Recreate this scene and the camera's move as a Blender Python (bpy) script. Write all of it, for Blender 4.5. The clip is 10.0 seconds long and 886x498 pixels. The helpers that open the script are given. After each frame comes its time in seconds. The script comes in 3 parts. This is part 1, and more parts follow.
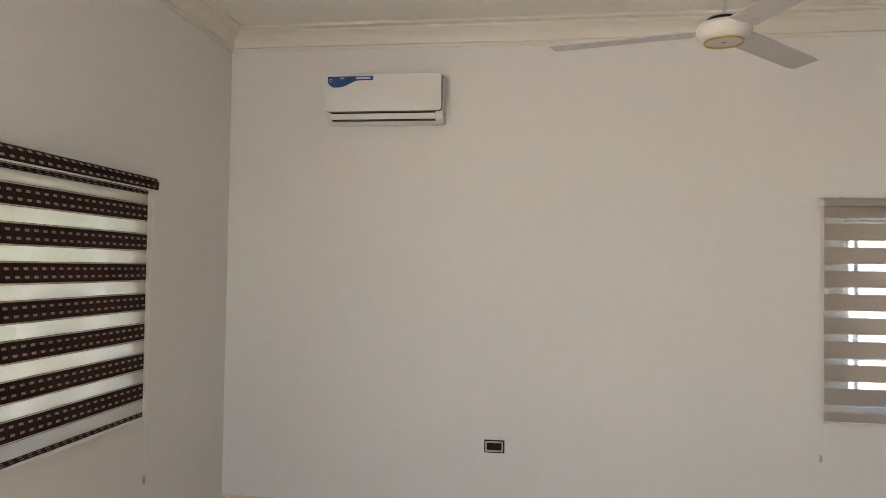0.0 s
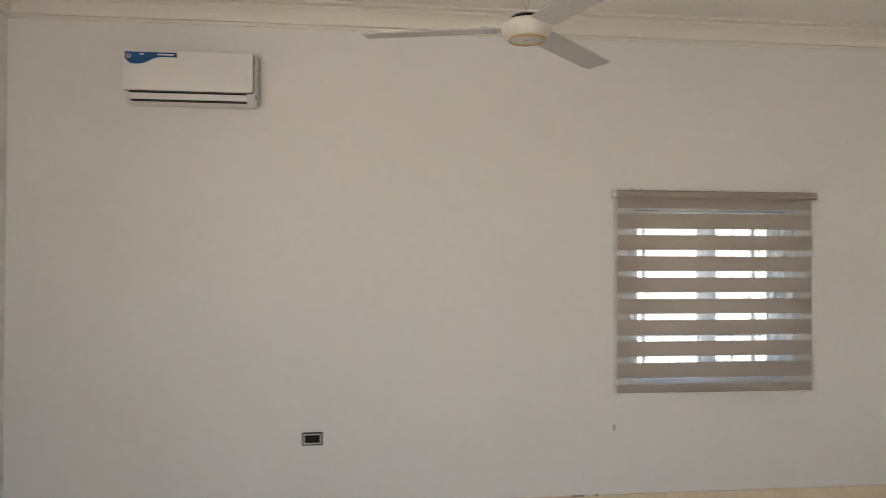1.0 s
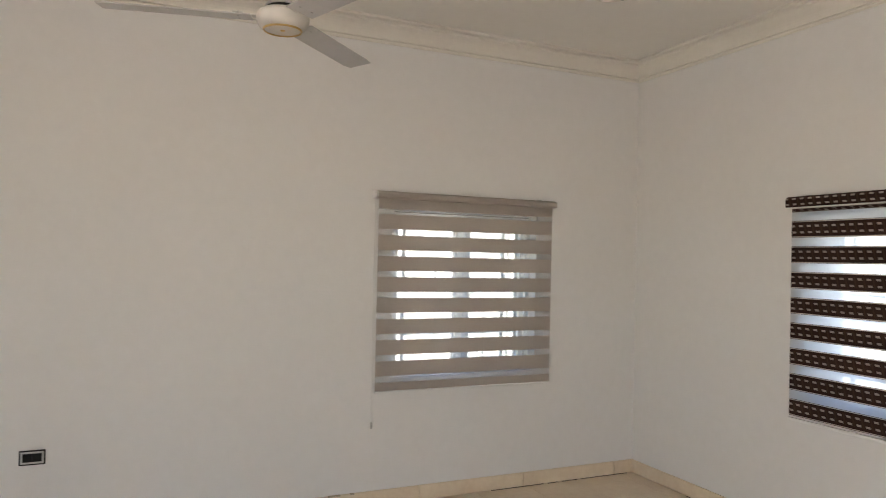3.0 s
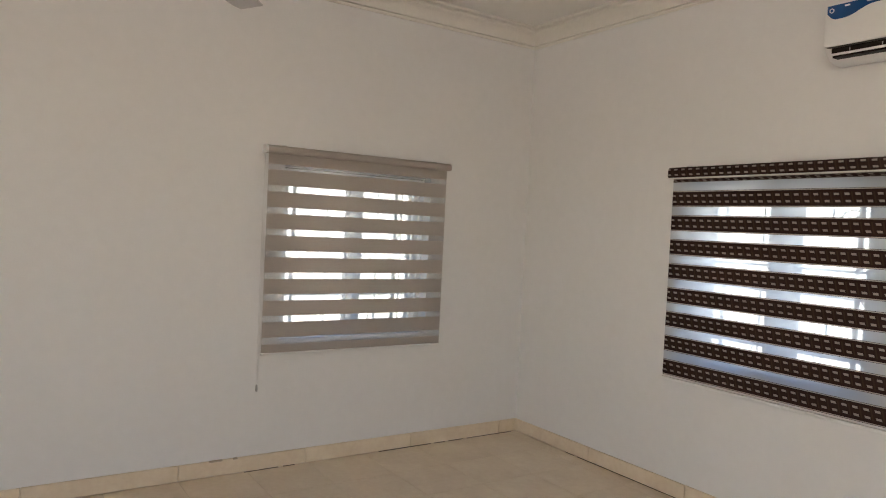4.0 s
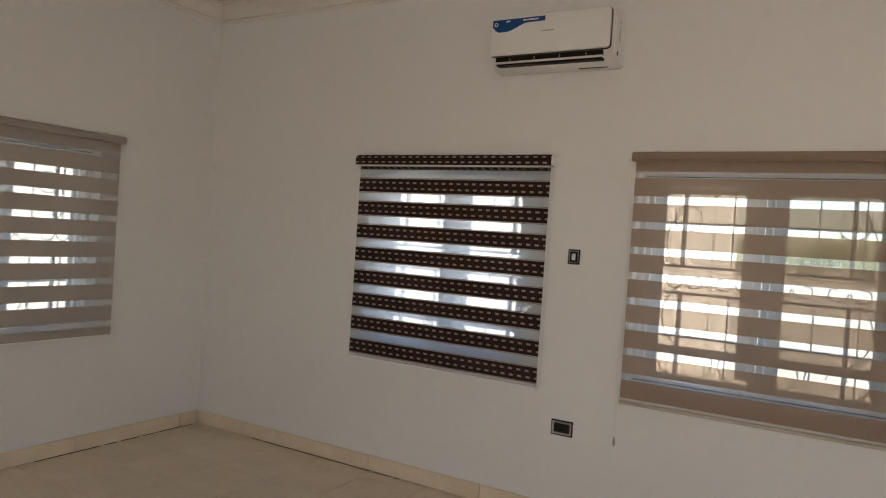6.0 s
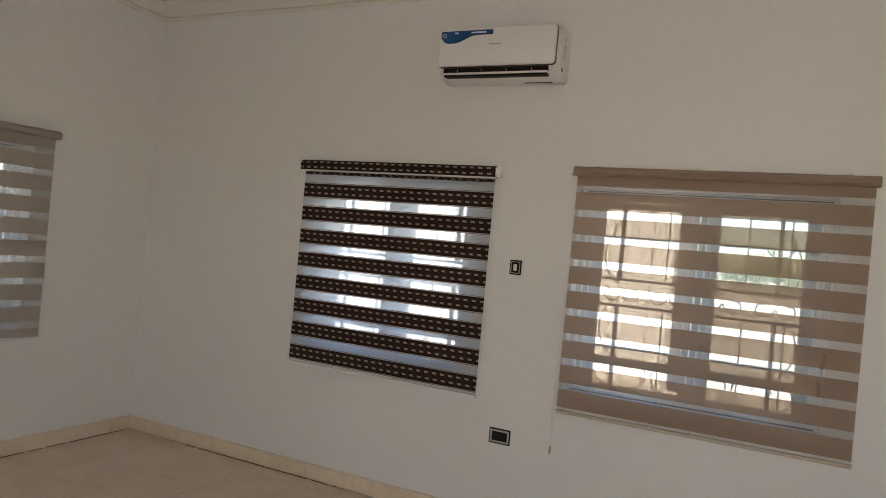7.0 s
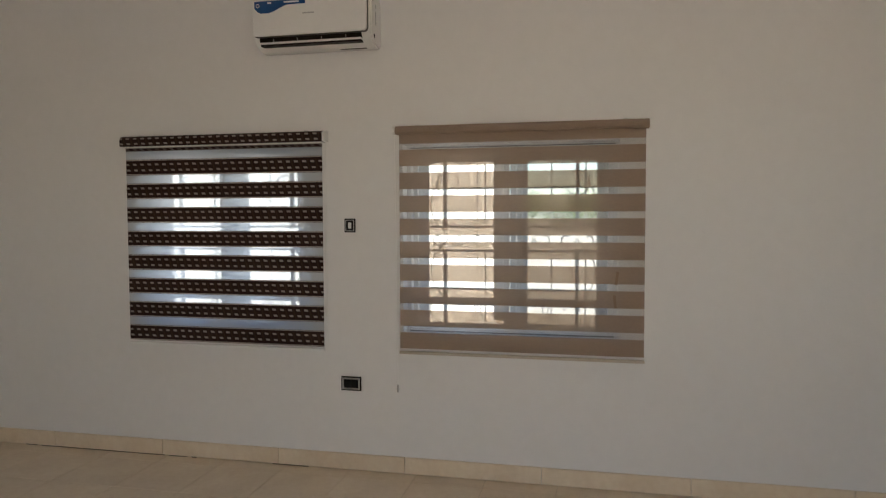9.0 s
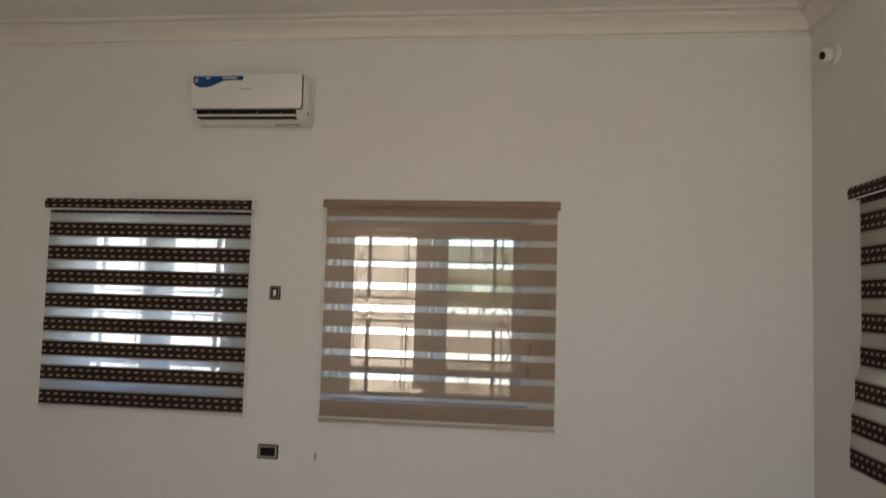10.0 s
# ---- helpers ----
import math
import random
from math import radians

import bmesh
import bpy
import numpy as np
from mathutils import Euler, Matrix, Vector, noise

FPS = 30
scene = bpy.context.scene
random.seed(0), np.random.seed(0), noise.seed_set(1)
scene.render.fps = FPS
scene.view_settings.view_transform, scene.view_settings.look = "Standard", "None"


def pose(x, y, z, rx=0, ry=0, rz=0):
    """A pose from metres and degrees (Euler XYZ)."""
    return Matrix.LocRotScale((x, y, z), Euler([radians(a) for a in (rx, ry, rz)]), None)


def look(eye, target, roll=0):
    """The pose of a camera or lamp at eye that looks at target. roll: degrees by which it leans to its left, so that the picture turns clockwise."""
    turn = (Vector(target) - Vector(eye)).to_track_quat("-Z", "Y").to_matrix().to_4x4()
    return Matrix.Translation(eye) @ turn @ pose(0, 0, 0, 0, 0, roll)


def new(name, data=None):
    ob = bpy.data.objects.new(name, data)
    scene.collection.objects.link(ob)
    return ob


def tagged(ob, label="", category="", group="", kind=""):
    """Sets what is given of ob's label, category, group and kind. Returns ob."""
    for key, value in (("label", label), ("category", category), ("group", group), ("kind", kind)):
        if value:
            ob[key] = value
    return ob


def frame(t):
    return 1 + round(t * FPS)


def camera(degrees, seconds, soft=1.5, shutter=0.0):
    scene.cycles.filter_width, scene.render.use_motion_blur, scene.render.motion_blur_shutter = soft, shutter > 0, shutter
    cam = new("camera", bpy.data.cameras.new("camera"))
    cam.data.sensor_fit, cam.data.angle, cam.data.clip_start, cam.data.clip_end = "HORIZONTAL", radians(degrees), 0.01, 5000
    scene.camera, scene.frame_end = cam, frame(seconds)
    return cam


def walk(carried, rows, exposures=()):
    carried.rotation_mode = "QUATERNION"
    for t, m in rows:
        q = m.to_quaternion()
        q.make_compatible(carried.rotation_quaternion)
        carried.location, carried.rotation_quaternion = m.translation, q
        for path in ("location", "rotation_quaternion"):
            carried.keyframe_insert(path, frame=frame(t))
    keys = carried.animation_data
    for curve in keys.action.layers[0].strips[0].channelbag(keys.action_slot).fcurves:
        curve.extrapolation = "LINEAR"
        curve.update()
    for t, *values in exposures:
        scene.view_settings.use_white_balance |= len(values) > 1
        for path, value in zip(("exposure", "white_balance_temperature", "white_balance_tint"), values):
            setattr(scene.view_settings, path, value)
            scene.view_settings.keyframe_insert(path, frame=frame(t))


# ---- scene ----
cam = camera(64.5, 10.0, soft=0.8, shutter=0.3)
# seconds, stops, kelvin, tint
EXPOSURES = [(0, 3.23, 6780, 13), (2.0, 3.10, 6630, 12), (2.7, 3.14, 6730, 12.5), (4.0, 2.99, 6880, 14), (5.0, 3.00, 6750, 13.5), (5.5, 2.87, 6850, 14.5), (6.0, 2.45, 7050, 15), (7.5, 2.53, 6850, 13), (8.5, 2.59, 6850, 13), (9.0, 2.34, 6950, 13), (9.5, 2.33, 6950, 13), (10, 2.38, 6900, 13)]
PATH = [
    (0, (-3.961, -4.619, 1.686), (-4.232, -2.638, 1.738), 0.9),
    (0.5, (-3.938, -4.614, 1.707), (-4.056, -2.618, 1.775), 0.5),
    (1, (-3.906, -4.583, 1.692), (-3.685, -2.595, 1.715), 0.2),
    (1.5, (-3.91, -4.535, 1.697), (-3.118, -0.002, 1.898), 0.1),
    (2, (-3.856, -4.582, 1.709), (-3.383, -2.643, 1.828), 0.3),
    (2.5, (-3.806, -4.555, 1.728), (-3.194, -2.653, 1.795), 0.4),
    (2.7, (-3.804, -4.562, 1.708), (-3.089, -2.695, 1.762), 0.8),
    (3.8, (-3.763, -4.504, 1.685), (-2.729, -2.793, 1.627), 2.5),
    (4, (-3.793, -4.483, 1.662), (-2.686, -2.818, 1.602), 2.8),
    (4.5, (-3.852, -4.441, 1.614), (-2.678, -2.83, 1.45), 2.6),
    (5, (-3.875, -4.431, 1.547), (-2.407, -3.084, 1.366), 4.1),
    (5.5, (-3.883, -4.435, 1.582), (-2.268, -3.263, 1.452), 3.9),
    (6, (-3.867, -4.431, 1.607), (-2.142, -3.419, 1.572), 3.8),
    (6.2, (-3.836, -4.431, 1.602), (-2.096, -3.446, 1.601), 4.3),
    (7.3, (-3.896, -4.472, 1.62), (-2.078, -3.638, 1.611), 4.5),
    (7.5, (-3.908, -4.488, 1.622), (-2.076, -3.686, 1.616), 3.5),
    (8, (-3.943, -4.57, 1.654), (-2.099, -3.796, 1.622), 0.9),
    (8.5, (-4.006, -4.596, 1.566), (-2.109, -3.97, 1.654), 2.6),
    (9, (-4.135, -4.55, 1.609), (-2.185, -4.116, 1.51), -0.2),
    (9.5, (-4.236, -4.529, 1.551), (-2.265, -4.206, 1.451), 0.8),
    (10, (-4.316, -4.617, 1.547), (-2.335, -4.382, 1.682), 1.6),
]
walk(cam, [(t, look(eye, aim, roll)) for t, eye, aim, roll in PATH], EXPOSURES)

# ---- world and sun ----
SUN_UP, SUN_ROUND = radians(48), radians(240)
world = bpy.data.worlds.new("world")
scene.world = world
world.use_nodes = True
wn = world.node_tree
sky = wn.nodes.new("ShaderNodeTexSky")
sky.sky_type, sky.sun_disc = "NISHITA", False
sky.sun_elevation, sky.sun_rotation = SUN_UP, SUN_ROUND
sky.dust_density, sky.air_density = 1.0, 1.0
wn.links.new(sky.outputs[0], wn.nodes["Background"].inputs[0])
wn.nodes["Background"].inputs[1].default_value = 0.10
sun_data = bpy.data.lights.new("sun", "SUN")
sun_data.energy, sun_data.angle, sun_data.color = 5.0, radians(0.6), (1.0, 0.95, 0.87)
sun_dir = Vector((math.sin(SUN_ROUND) * math.cos(SUN_UP), math.cos(SUN_ROUND) * math.cos(SUN_UP), math.sin(SUN_UP)))
sun_ob = new("sun", sun_data)
sun_ob.matrix_world = look(sun_dir * 40, (0, 0, 0))

# ---- plan: walls' inner faces ----
XE, YN, XW, YS = 0.0, 0.0, -6.10, -6.28
CEIL = 3.31
THICK = 0.23
SILL, HEAD = 0.87, 2.03
TILE = 0.43


# ---- materials ----
def material(name):
    m = bpy.data.materials.new(name)
    m.use_nodes = True
    return m, m.node_tree, m.node_tree.nodes["Principled BSDF"]


def node(nt, kind, **settings):
    n = nt.nodes.new(kind)
    for key, value in settings.items():
        n.inputs[key].default_value = value
    return n


def math_node(nt, op, a, b=None):
    n = nt.nodes.new("ShaderNodeMath")
    n.operation = op
    for i, v in enumerate((a, b)):
        if v is None:
            continue
        if isinstance(v, (int, float)):
            n.inputs[i].default_value = v
        else:
            nt.links.new(v, n.inputs[i])
    return n.outputs[0]


def noise_between(nt, coord, scale, low, high, detail=4.0, ends=(0.3, 0.7)):
    """A colour that wanders between low and high."""
    tex = node(nt, "ShaderNodeTexNoise", Scale=scale, Detail=detail)
    nt.links.new(coord, tex.inputs["Vector"])
    ramp = nt.nodes.new("ShaderNodeValToRGB")
    ramp.color_ramp.elements[0].position, ramp.color_ramp.elements[1].position = ends
    ramp.color_ramp.elements[0].color, ramp.color_ramp.elements[1].color = (*low, 1), (*high, 1)
    nt.links.new(tex.outputs["Fac"], ramp.inputs["Fac"])
    return ramp.outputs["Color"], tex.outputs["Fac"]


def multiply(nt, a, b, factor=1.0):
    mix = nt.nodes.new("ShaderNodeMix")
    mix.data_type, mix.blend_type = "RGBA", "MULTIPLY"
    mix.inputs[0].default_value = factor
    nt.links.new(a, mix.inputs[6])
    nt.links.new(b, mix.inputs[7])
    return mix.outputs[2]


def mix_colour(nt, fac, a, b):
    mix = nt.nodes.new("ShaderNodeMix")
    mix.data_type = "RGBA"
    nt.links.new(fac, mix.inputs[0])
    for slot, v in ((6, a), (7, b)):
        if isinstance(v, tuple):
            mix.inputs[slot].default_value = (*v, 1)
        else:
            nt.links.new(v, mix.inputs[slot])
    return mix.outputs[2]


def rough_surface(name, low, high, scale, roughness, fine=(0.94, 1.0), fine_scale=60, bump=0.05, bump_scale=90, metallic=0.0):
    """Two scales of variation in colour and a fine relief."""
    m, nt, p = material(name)
    co = nt.nodes.new("ShaderNodeTexCoord").outputs["Object"]
    big, _ = noise_between(nt, co, scale, low, high)
    small, _ = noise_between(nt, co, fine_scale, (fine[0],) * 3, (fine[1],) * 3)
    nt.links.new(multiply(nt, big, small), p.inputs["Base Color"])
    p.inputs["Roughness"].default_value = roughness
    p.inputs["Metallic"].default_value = metallic
    if bump:
        tex = node(nt, "ShaderNodeTexNoise", Scale=bump_scale, Detail=3.0)
        nt.links.new(co, tex.inputs["Vector"])
        b = node(nt, "ShaderNodeBump", Strength=bump, Distance=0.004)
        nt.links.new(tex.outputs["Fac"], b.inputs["Height"])
        nt.links.new(b.outputs["Normal"], p.inputs["Normal"])
    return m


M_WALL = rough_surface("wall_paint", (0.785, 0.77, 0.75), (0.81, 0.795, 0.775), 0.8, 0.55, (0.975, 1.0), 14, 0.12, 70)
M_CEIL = rough_surface("ceiling_paint", (0.84, 0.815, 0.755), (0.87, 0.845, 0.79), 0.7, 0.7, (0.98, 1.0), 10, 0.05, 50)
M_CORNICE = rough_surface("cornice_plaster", (0.79, 0.755, 0.68), (0.82, 0.785, 0.715), 1.5, 0.6, (0.97, 1.0), 30, 0.06, 60)
M_OUTSIDE = rough_surface("outside_render", (0.66, 0.63, 0.56), (0.74, 0.71, 0.64), 0.6, 0.85, (0.9, 1.0), 20, 0.2, 40)
M_PLASTIC = rough_surface("white_plastic", (0.80, 0.79, 0.76), (0.82, 0.81, 0.79), 3, 0.32, (0.98, 1.0), 40, 0.0)
M_GREYPL = rough_surface("grey_plastic", (0.42, 0.42, 0.41), (0.48, 0.47, 0.46), 5, 0.4, (0.95, 1.0), 40, 0.0)
M_DARK = rough_surface("dark_plastic", (0.010, 0.009, 0.008), (0.018, 0.016, 0.015), 8, 0.5, (0.9, 1.0), 60, 0.0)
M_VENT = rough_surface("vent_brown", (0.012, 0.008, 0.006), (0.026, 0.018, 0.013), 12, 0.5, (0.8, 1.0), 60, 0.0)
M_BLUE = rough_surface("blue_sticker", (0.010, 0.060, 0.20), (0.014, 0.085, 0.25), 6, 0.25, (0.95, 1.0), 30, 0.0)
M_PALE = rough_surface("pale_print", (0.70, 0.74, 0.78), (0.78, 0.80, 0.83), 20, 0.35, (0.95, 1.0), 60, 0.0)
M_SILVER = rough_surface("silver_trim", (0.42, 0.41, 0.39), (0.50, 0.49, 0.47), 9, 0.3, (0.9, 1.0), 60, 0.0, metallic=0.4)
M_GOLD = rough_surface("gold_trim", (0.62, 0.42, 0.16), (0.72, 0.52, 0.22), 9, 0.3, (0.9, 1.0), 60, 0.0, metallic=0.8)
M_ALU = rough_surface("white_aluminium", (0.72, 0.74, 0.75), (0.78, 0.79, 0.80), 2, 0.35, (0.96, 1.0), 30, 0.0)
M_IRON = rough_surface("painted_iron", (0.46, 0.46, 0.45), (0.58, 0.58, 0.56), 6, 0.45, (0.8, 1.0), 80, 0.1, 120)
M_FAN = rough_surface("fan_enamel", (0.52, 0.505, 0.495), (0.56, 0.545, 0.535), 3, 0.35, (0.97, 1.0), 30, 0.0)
M_ROD = rough_surface("white_rod", (0.70, 0.68, 0.64), (0.76, 0.74, 0.70), 4, 0.4, (0.95, 1.0), 30, 0.0)
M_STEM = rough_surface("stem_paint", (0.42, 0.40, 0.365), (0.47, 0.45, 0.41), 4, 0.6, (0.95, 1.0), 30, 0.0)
M_RODPAINT = rough_surface("rod_paint", (0.64, 0.61, 0.56), (0.68, 0.65, 0.60), 4, 0.6, (0.95, 1.0), 30, 0.0)
M_TANRAIL = rough_surface("tan_rail", (0.50, 0.42, 0.32), (0.56, 0.48, 0.38), 4, 0.45, (0.93, 1.0), 40, 0.0)
M_EDGE = rough_surface("dark_edge", (0.07, 0.065, 0.06), (0.11, 0.10, 0.095), 9, 0.3, (0.9, 1.0), 60, 0.0, metallic=0.5)
M_CHIP = rough_surface("chipped_tile", (0.46, 0.36, 0.27), (0.60, 0.50, 0.39), 60, 0.9, (0.7, 1.0), 200, 0.3, 200)
M_GROUT = rough_surface("grout", (0.52, 0.42, 0.31), (0.66, 0.55, 0.42), 5, 0.9, (0.8, 1.0), 90, 0.2, 120)
M_JOINTLINE = rough_surface("dark_joint_line", (0.075, 0.050, 0.033), (0.22, 0.155, 0.105), 14, 0.95, (0.7, 1.0), 160, 0.2, 160)
M_EARTH = rough_surface("laterite_ground", (0.40, 0.35, 0.28), (0.50, 0.45, 0.38), 0.35, 0.95, (0.75, 1.0), 9, 0.5, 20)
M_PAVE = rough_surface("concrete_apron", (0.50, 0.48, 0.45), (0.62, 0.60, 0.56), 0.8, 0.9, (0.85, 1.0), 12, 0.3, 30)
M_FENCE = rough_surface("whitewashed_wall", (0.72, 0.70, 0.64), (0.80, 0.78, 0.73), 0.7, 0.85, (0.85, 1.0), 14, 0.3, 30)
M_BARK = rough_surface("bark", (0.10, 0.07, 0.045), (0.20, 0.15, 0.10), 8, 0.95, (0.7, 1.0), 40, 0.8, 30)
M_ROOF = rough_surface("roof_sheet", (0.20, 0.06, 0.04), (0.28, 0.09, 0.06), 1.2, 0.6, (0.85, 1.0), 20, 0.1, 30)

for matt in (M_DARK, M_VENT):
    matt.node_tree.nodes["Principled BSDF"].inputs["Specular IOR Level"].default_value = 0.15


def leaf_material():
    m, nt, p = material("leaf")
    rnd = nt.nodes.new("ShaderNodeNewGeometry").outputs["Random Per Island"]
    nt.links.new(mix_colour(nt, rnd, (0.07, 0.12, 0.03), (0.16, 0.20, 0.07)), p.inputs["Base Color"])
    p.inputs["Roughness"].default_value = 0.5
    out = nt.nodes["Material Output"]
    tr = node(nt, "ShaderNodeBsdfTranslucent", Color=(0.12, 0.20, 0.04, 1))
    mx = nt.nodes.new("ShaderNodeMixShader")
    mx.inputs[0].default_value = 0.3
    nt.links.new(p.outputs[0], mx.inputs[1])
    nt.links.new(tr.outputs[0], mx.inputs[2])
    nt.links.new(mx.outputs[0], out.inputs["Surface"])
    return m


M_LEAF = leaf_material()


def tile_material():
    """Cream polished tile with soft beige clouds; each tile a little different."""
    m, nt, p = material("cream_tile")
    info = nt.nodes.new("ShaderNodeObjectInfo").outputs["Random"]
    co = nt.nodes.new("ShaderNodeNewGeometry").outputs["Position"]
    shift = nt.nodes.new("ShaderNodeVectorMath")
    shift.operation = "ADD"
    comb = nt.nodes.new("ShaderNodeCombineXYZ")
    for i in range(3):
        nt.links.new(math_node(nt, "MULTIPLY", info, 17.0 + 5 * i), comb.inputs[i])
    nt.links.new(co, shift.inputs[0])
    nt.links.new(comb.outputs[0], shift.inputs[1])
    big, fac = noise_between(nt, shift.outputs[0], 4.0, (0.77, 0.635, 0.475), (0.86, 0.735, 0.575), 6.0, (0.28, 0.70))
    vein, _ = noise_between(nt, shift.outputs[0], 26, (0.91, 0.88, 0.84), (1, 1, 1), 5.0, (0.2, 0.8))
    own = mix_colour(nt, info, (0.965, 0.96, 0.955), (1.0, 1.0, 1.0))
    nt.links.new(multiply(nt, multiply(nt, big, vein), own), p.inputs["Base Color"])
    rough = math_node(nt, "ADD", math_node(nt, "MULTIPLY", fac, 0.08), 0.30)
    nt.links.new(rough, p.inputs["Roughness"])
    return m


M_TILE = tile_material()


def fabric(name, colour, back, see, glow, dashes=None):
    """Blind cloth: a weave, some light scattered through, some let straight through."""
    m, nt, p = material(name)
    uv = nt.nodes.new("ShaderNodeTexCoord").outputs["UV"]
    sep = nt.nodes.new("ShaderNodeSeparateXYZ")
    nt.links.new(uv, sep.inputs[0])
    u, v = sep.outputs[0], sep.outputs[1]
    co = nt.nodes.new("ShaderNodeTexCoord").outputs["Object"]
    stretch = node(nt, "ShaderNodeMapping", Scale=(1.0, 1.0, 14.0))
    nt.links.new(co, stretch.inputs["Vector"])
    low, high = tuple(c * 0.9 for c in colour), tuple(min(1, c * 1.06) for c in colour)
    weave, fac = noise_between(nt, stretch.outputs[0], 40, low, high)
    col = weave
    if dashes:
        run = math_node(nt, "FRACT", math_node(nt, "ADD", math_node(nt, "DIVIDE", u, 0.0545), math_node(nt, "MULTIPLY", v, 0.45)))
        along = math_node(nt, "MULTIPLY", math_node(nt, "GREATER_THAN", run, 0.24), math_node(nt, "LESS_THAN", run, 0.72))
        rows = math_node(nt, "MAXIMUM",
                         math_node(nt, "LESS_THAN", math_node(nt, "ABSOLUTE", math_node(nt, "SUBTRACT", v, 0.315)), 0.060),
                         math_node(nt, "LESS_THAN", math_node(nt, "ABSOLUTE", math_node(nt, "SUBTRACT", v, 0.685)), 0.060))
        lines = math_node(nt, "MAXIMUM",
                          math_node(nt, "LESS_THAN", math_node(nt, "ABSOLUTE", math_node(nt, "SUBTRACT", v, 0.045)), 0.026),
                          math_node(nt, "LESS_THAN", math_node(nt, "ABSOLUTE", math_node(nt, "SUBTRACT", v, 0.955)), 0.026))
        # a woven check between the rows of dashes
        chk = math_node(nt, "MULTIPLY", math_node(nt, "GREATER_THAN", run, 0.86), math_node(nt, "LESS_THAN", math_node(nt, "ABSOLUTE", math_node(nt, "SUBTRACT", v, 0.5)), 0.3))
        col = mix_colour(nt, math_node(nt, "MULTIPLY", chk, 0.45), col, dashes[2])
        col = mix_colour(nt, math_node(nt, "MULTIPLY", along, rows), col, dashes[0])
        col = mix_colour(nt, lines, col, dashes[1])
    nt.links.new(col, p.inputs["Base Color"])
    p.inputs["Roughness"].default_value = 0.85
    p.inputs["Specular IOR Level"].default_value = 0.12
    bump = node(nt, "ShaderNodeBump", Strength=0.25, Distance=0.001)
    nt.links.new(fac, bump.inputs["Height"])
    nt.links.new(bump.outputs["Normal"], p.inputs["Normal"])
    tl = node(nt, "ShaderNodeBsdfTranslucent", Color=(*back, 1))
    tp = node(nt, "ShaderNodeBsdfTransparent", Color=(*back, 1))
    m1, m2 = nt.nodes.new("ShaderNodeMixShader"), nt.nodes.new("ShaderNodeMixShader")
    m1.inputs[0].default_value, m2.inputs[0].default_value = glow, see
    nt.links.new(p.outputs[0], m1.inputs[1])
    nt.links.new(tl.outputs[0], m1.inputs[2])
    nt.links.new(m1.outputs[0], m2.inputs[1])
    nt.links.new(tp.outputs[0], m2.inputs[2])
    nt.links.new(m2.outputs[0], nt.nodes["Material Output"].inputs["Surface"])
    return m


M_GREIGE = fabric("greige_cloth", (0.53, 0.475, 0.425), (0.62, 0.56, 0.50), 0.03, 0.28)
M_TAN = fabric("tan_cloth", (0.42, 0.32, 0.25), (0.97, 0.89, 0.81), 0.36, 0.10)
M_CREASE_SHADE = fabric("crease_shade_cloth", (0.21, 0.15, 0.11), (0.5, 0.4, 0.3), 0.0, 0.15)
M_BROWN = fabric("brown_patterned_cloth", (0.034, 0.0175, 0.0145), (0.10, 0.05, 0.04), 0.0, 0.03,
                 ((0.34, 0.295, 0.265), (0.47, 0.42, 0.37), (0.07, 0.042, 0.026)))
# blue lean of the second colour stands for sky light on the frames
M_MILKY = fabric("milky_net", (0.82, 0.81, 0.80), (0.94, 0.97, 1.0), 0.46, 0.86)
# same net, dulled in colour for dimmer daylight on west and south
M_DIMNET = fabric("dim_net", (0.80, 0.79, 0.74), (0.82, 0.81, 0.75), 0.46, 0.26)
M_SHEER = fabric("sheer_net", (0.80, 0.78, 0.74), (0.98, 0.98, 0.98), 0.76, 0.75)


def glass_material():
    m, nt, p = material("window_glass")
    tp = node(nt, "ShaderNodeBsdfTransparent", Color=(0.90, 0.945, 0.975, 1))
    gl = node(nt, "ShaderNodeBsdfGlossy", Roughness=0.02)
    mx = nt.nodes.new("ShaderNodeMixShader")
    mx.inputs[0].default_value = 0.04
    nt.links.new(tp.outputs[0], mx.inputs[1])
    nt.links.new(gl.outputs[0], mx.inputs[2])
    nt.links.new(mx.outputs[0], nt.nodes["Material Output"].inputs["Surface"])
    return m


M_GLASS = glass_material()


def mesh_material():
    """Insect mesh: fine grey threads that let most light straight through."""
    m, nt, p = material("insect_mesh")
    p.inputs["Base Color"].default_value = (0.16, 0.17, 0.17, 1)
    p.inputs["Roughness"].default_value = 0.7
    tp = node(nt, "ShaderNodeBsdfTransparent", Color=(0.97, 0.98, 0.97, 1))
    mx = nt.nodes.new("ShaderNodeMixShader")
    mx.inputs[0].default_value = 0.87
    nt.links.new(p.outputs[0], mx.inputs[1])
    nt.links.new(tp.outputs[0], mx.inputs[2])
    nt.links.new(mx.outputs[0], nt.nodes["Material Output"].inputs["Surface"])
    return m


M_MESH = mesh_material()


# ---- mesh helpers ----
def box(bm, x0, x1, y0, y1, z0, z1, bevel=0.0, segments=2):
    made = bmesh.ops.create_cube(bm, size=1.0, matrix=Matrix.LocRotScale(
        ((x0 + x1) / 2, (y0 + y1) / 2, (z0 + z1) / 2), None, (abs(x1 - x0), abs(y1 - y0), abs(z1 - z0))))
    if bevel:
        edges = list({e for v in made["verts"] for e in v.link_edges})
        bmesh.ops.bevel(bm, geom=edges, offset=bevel, segments=segments, affect="EDGES", profile=0.5)


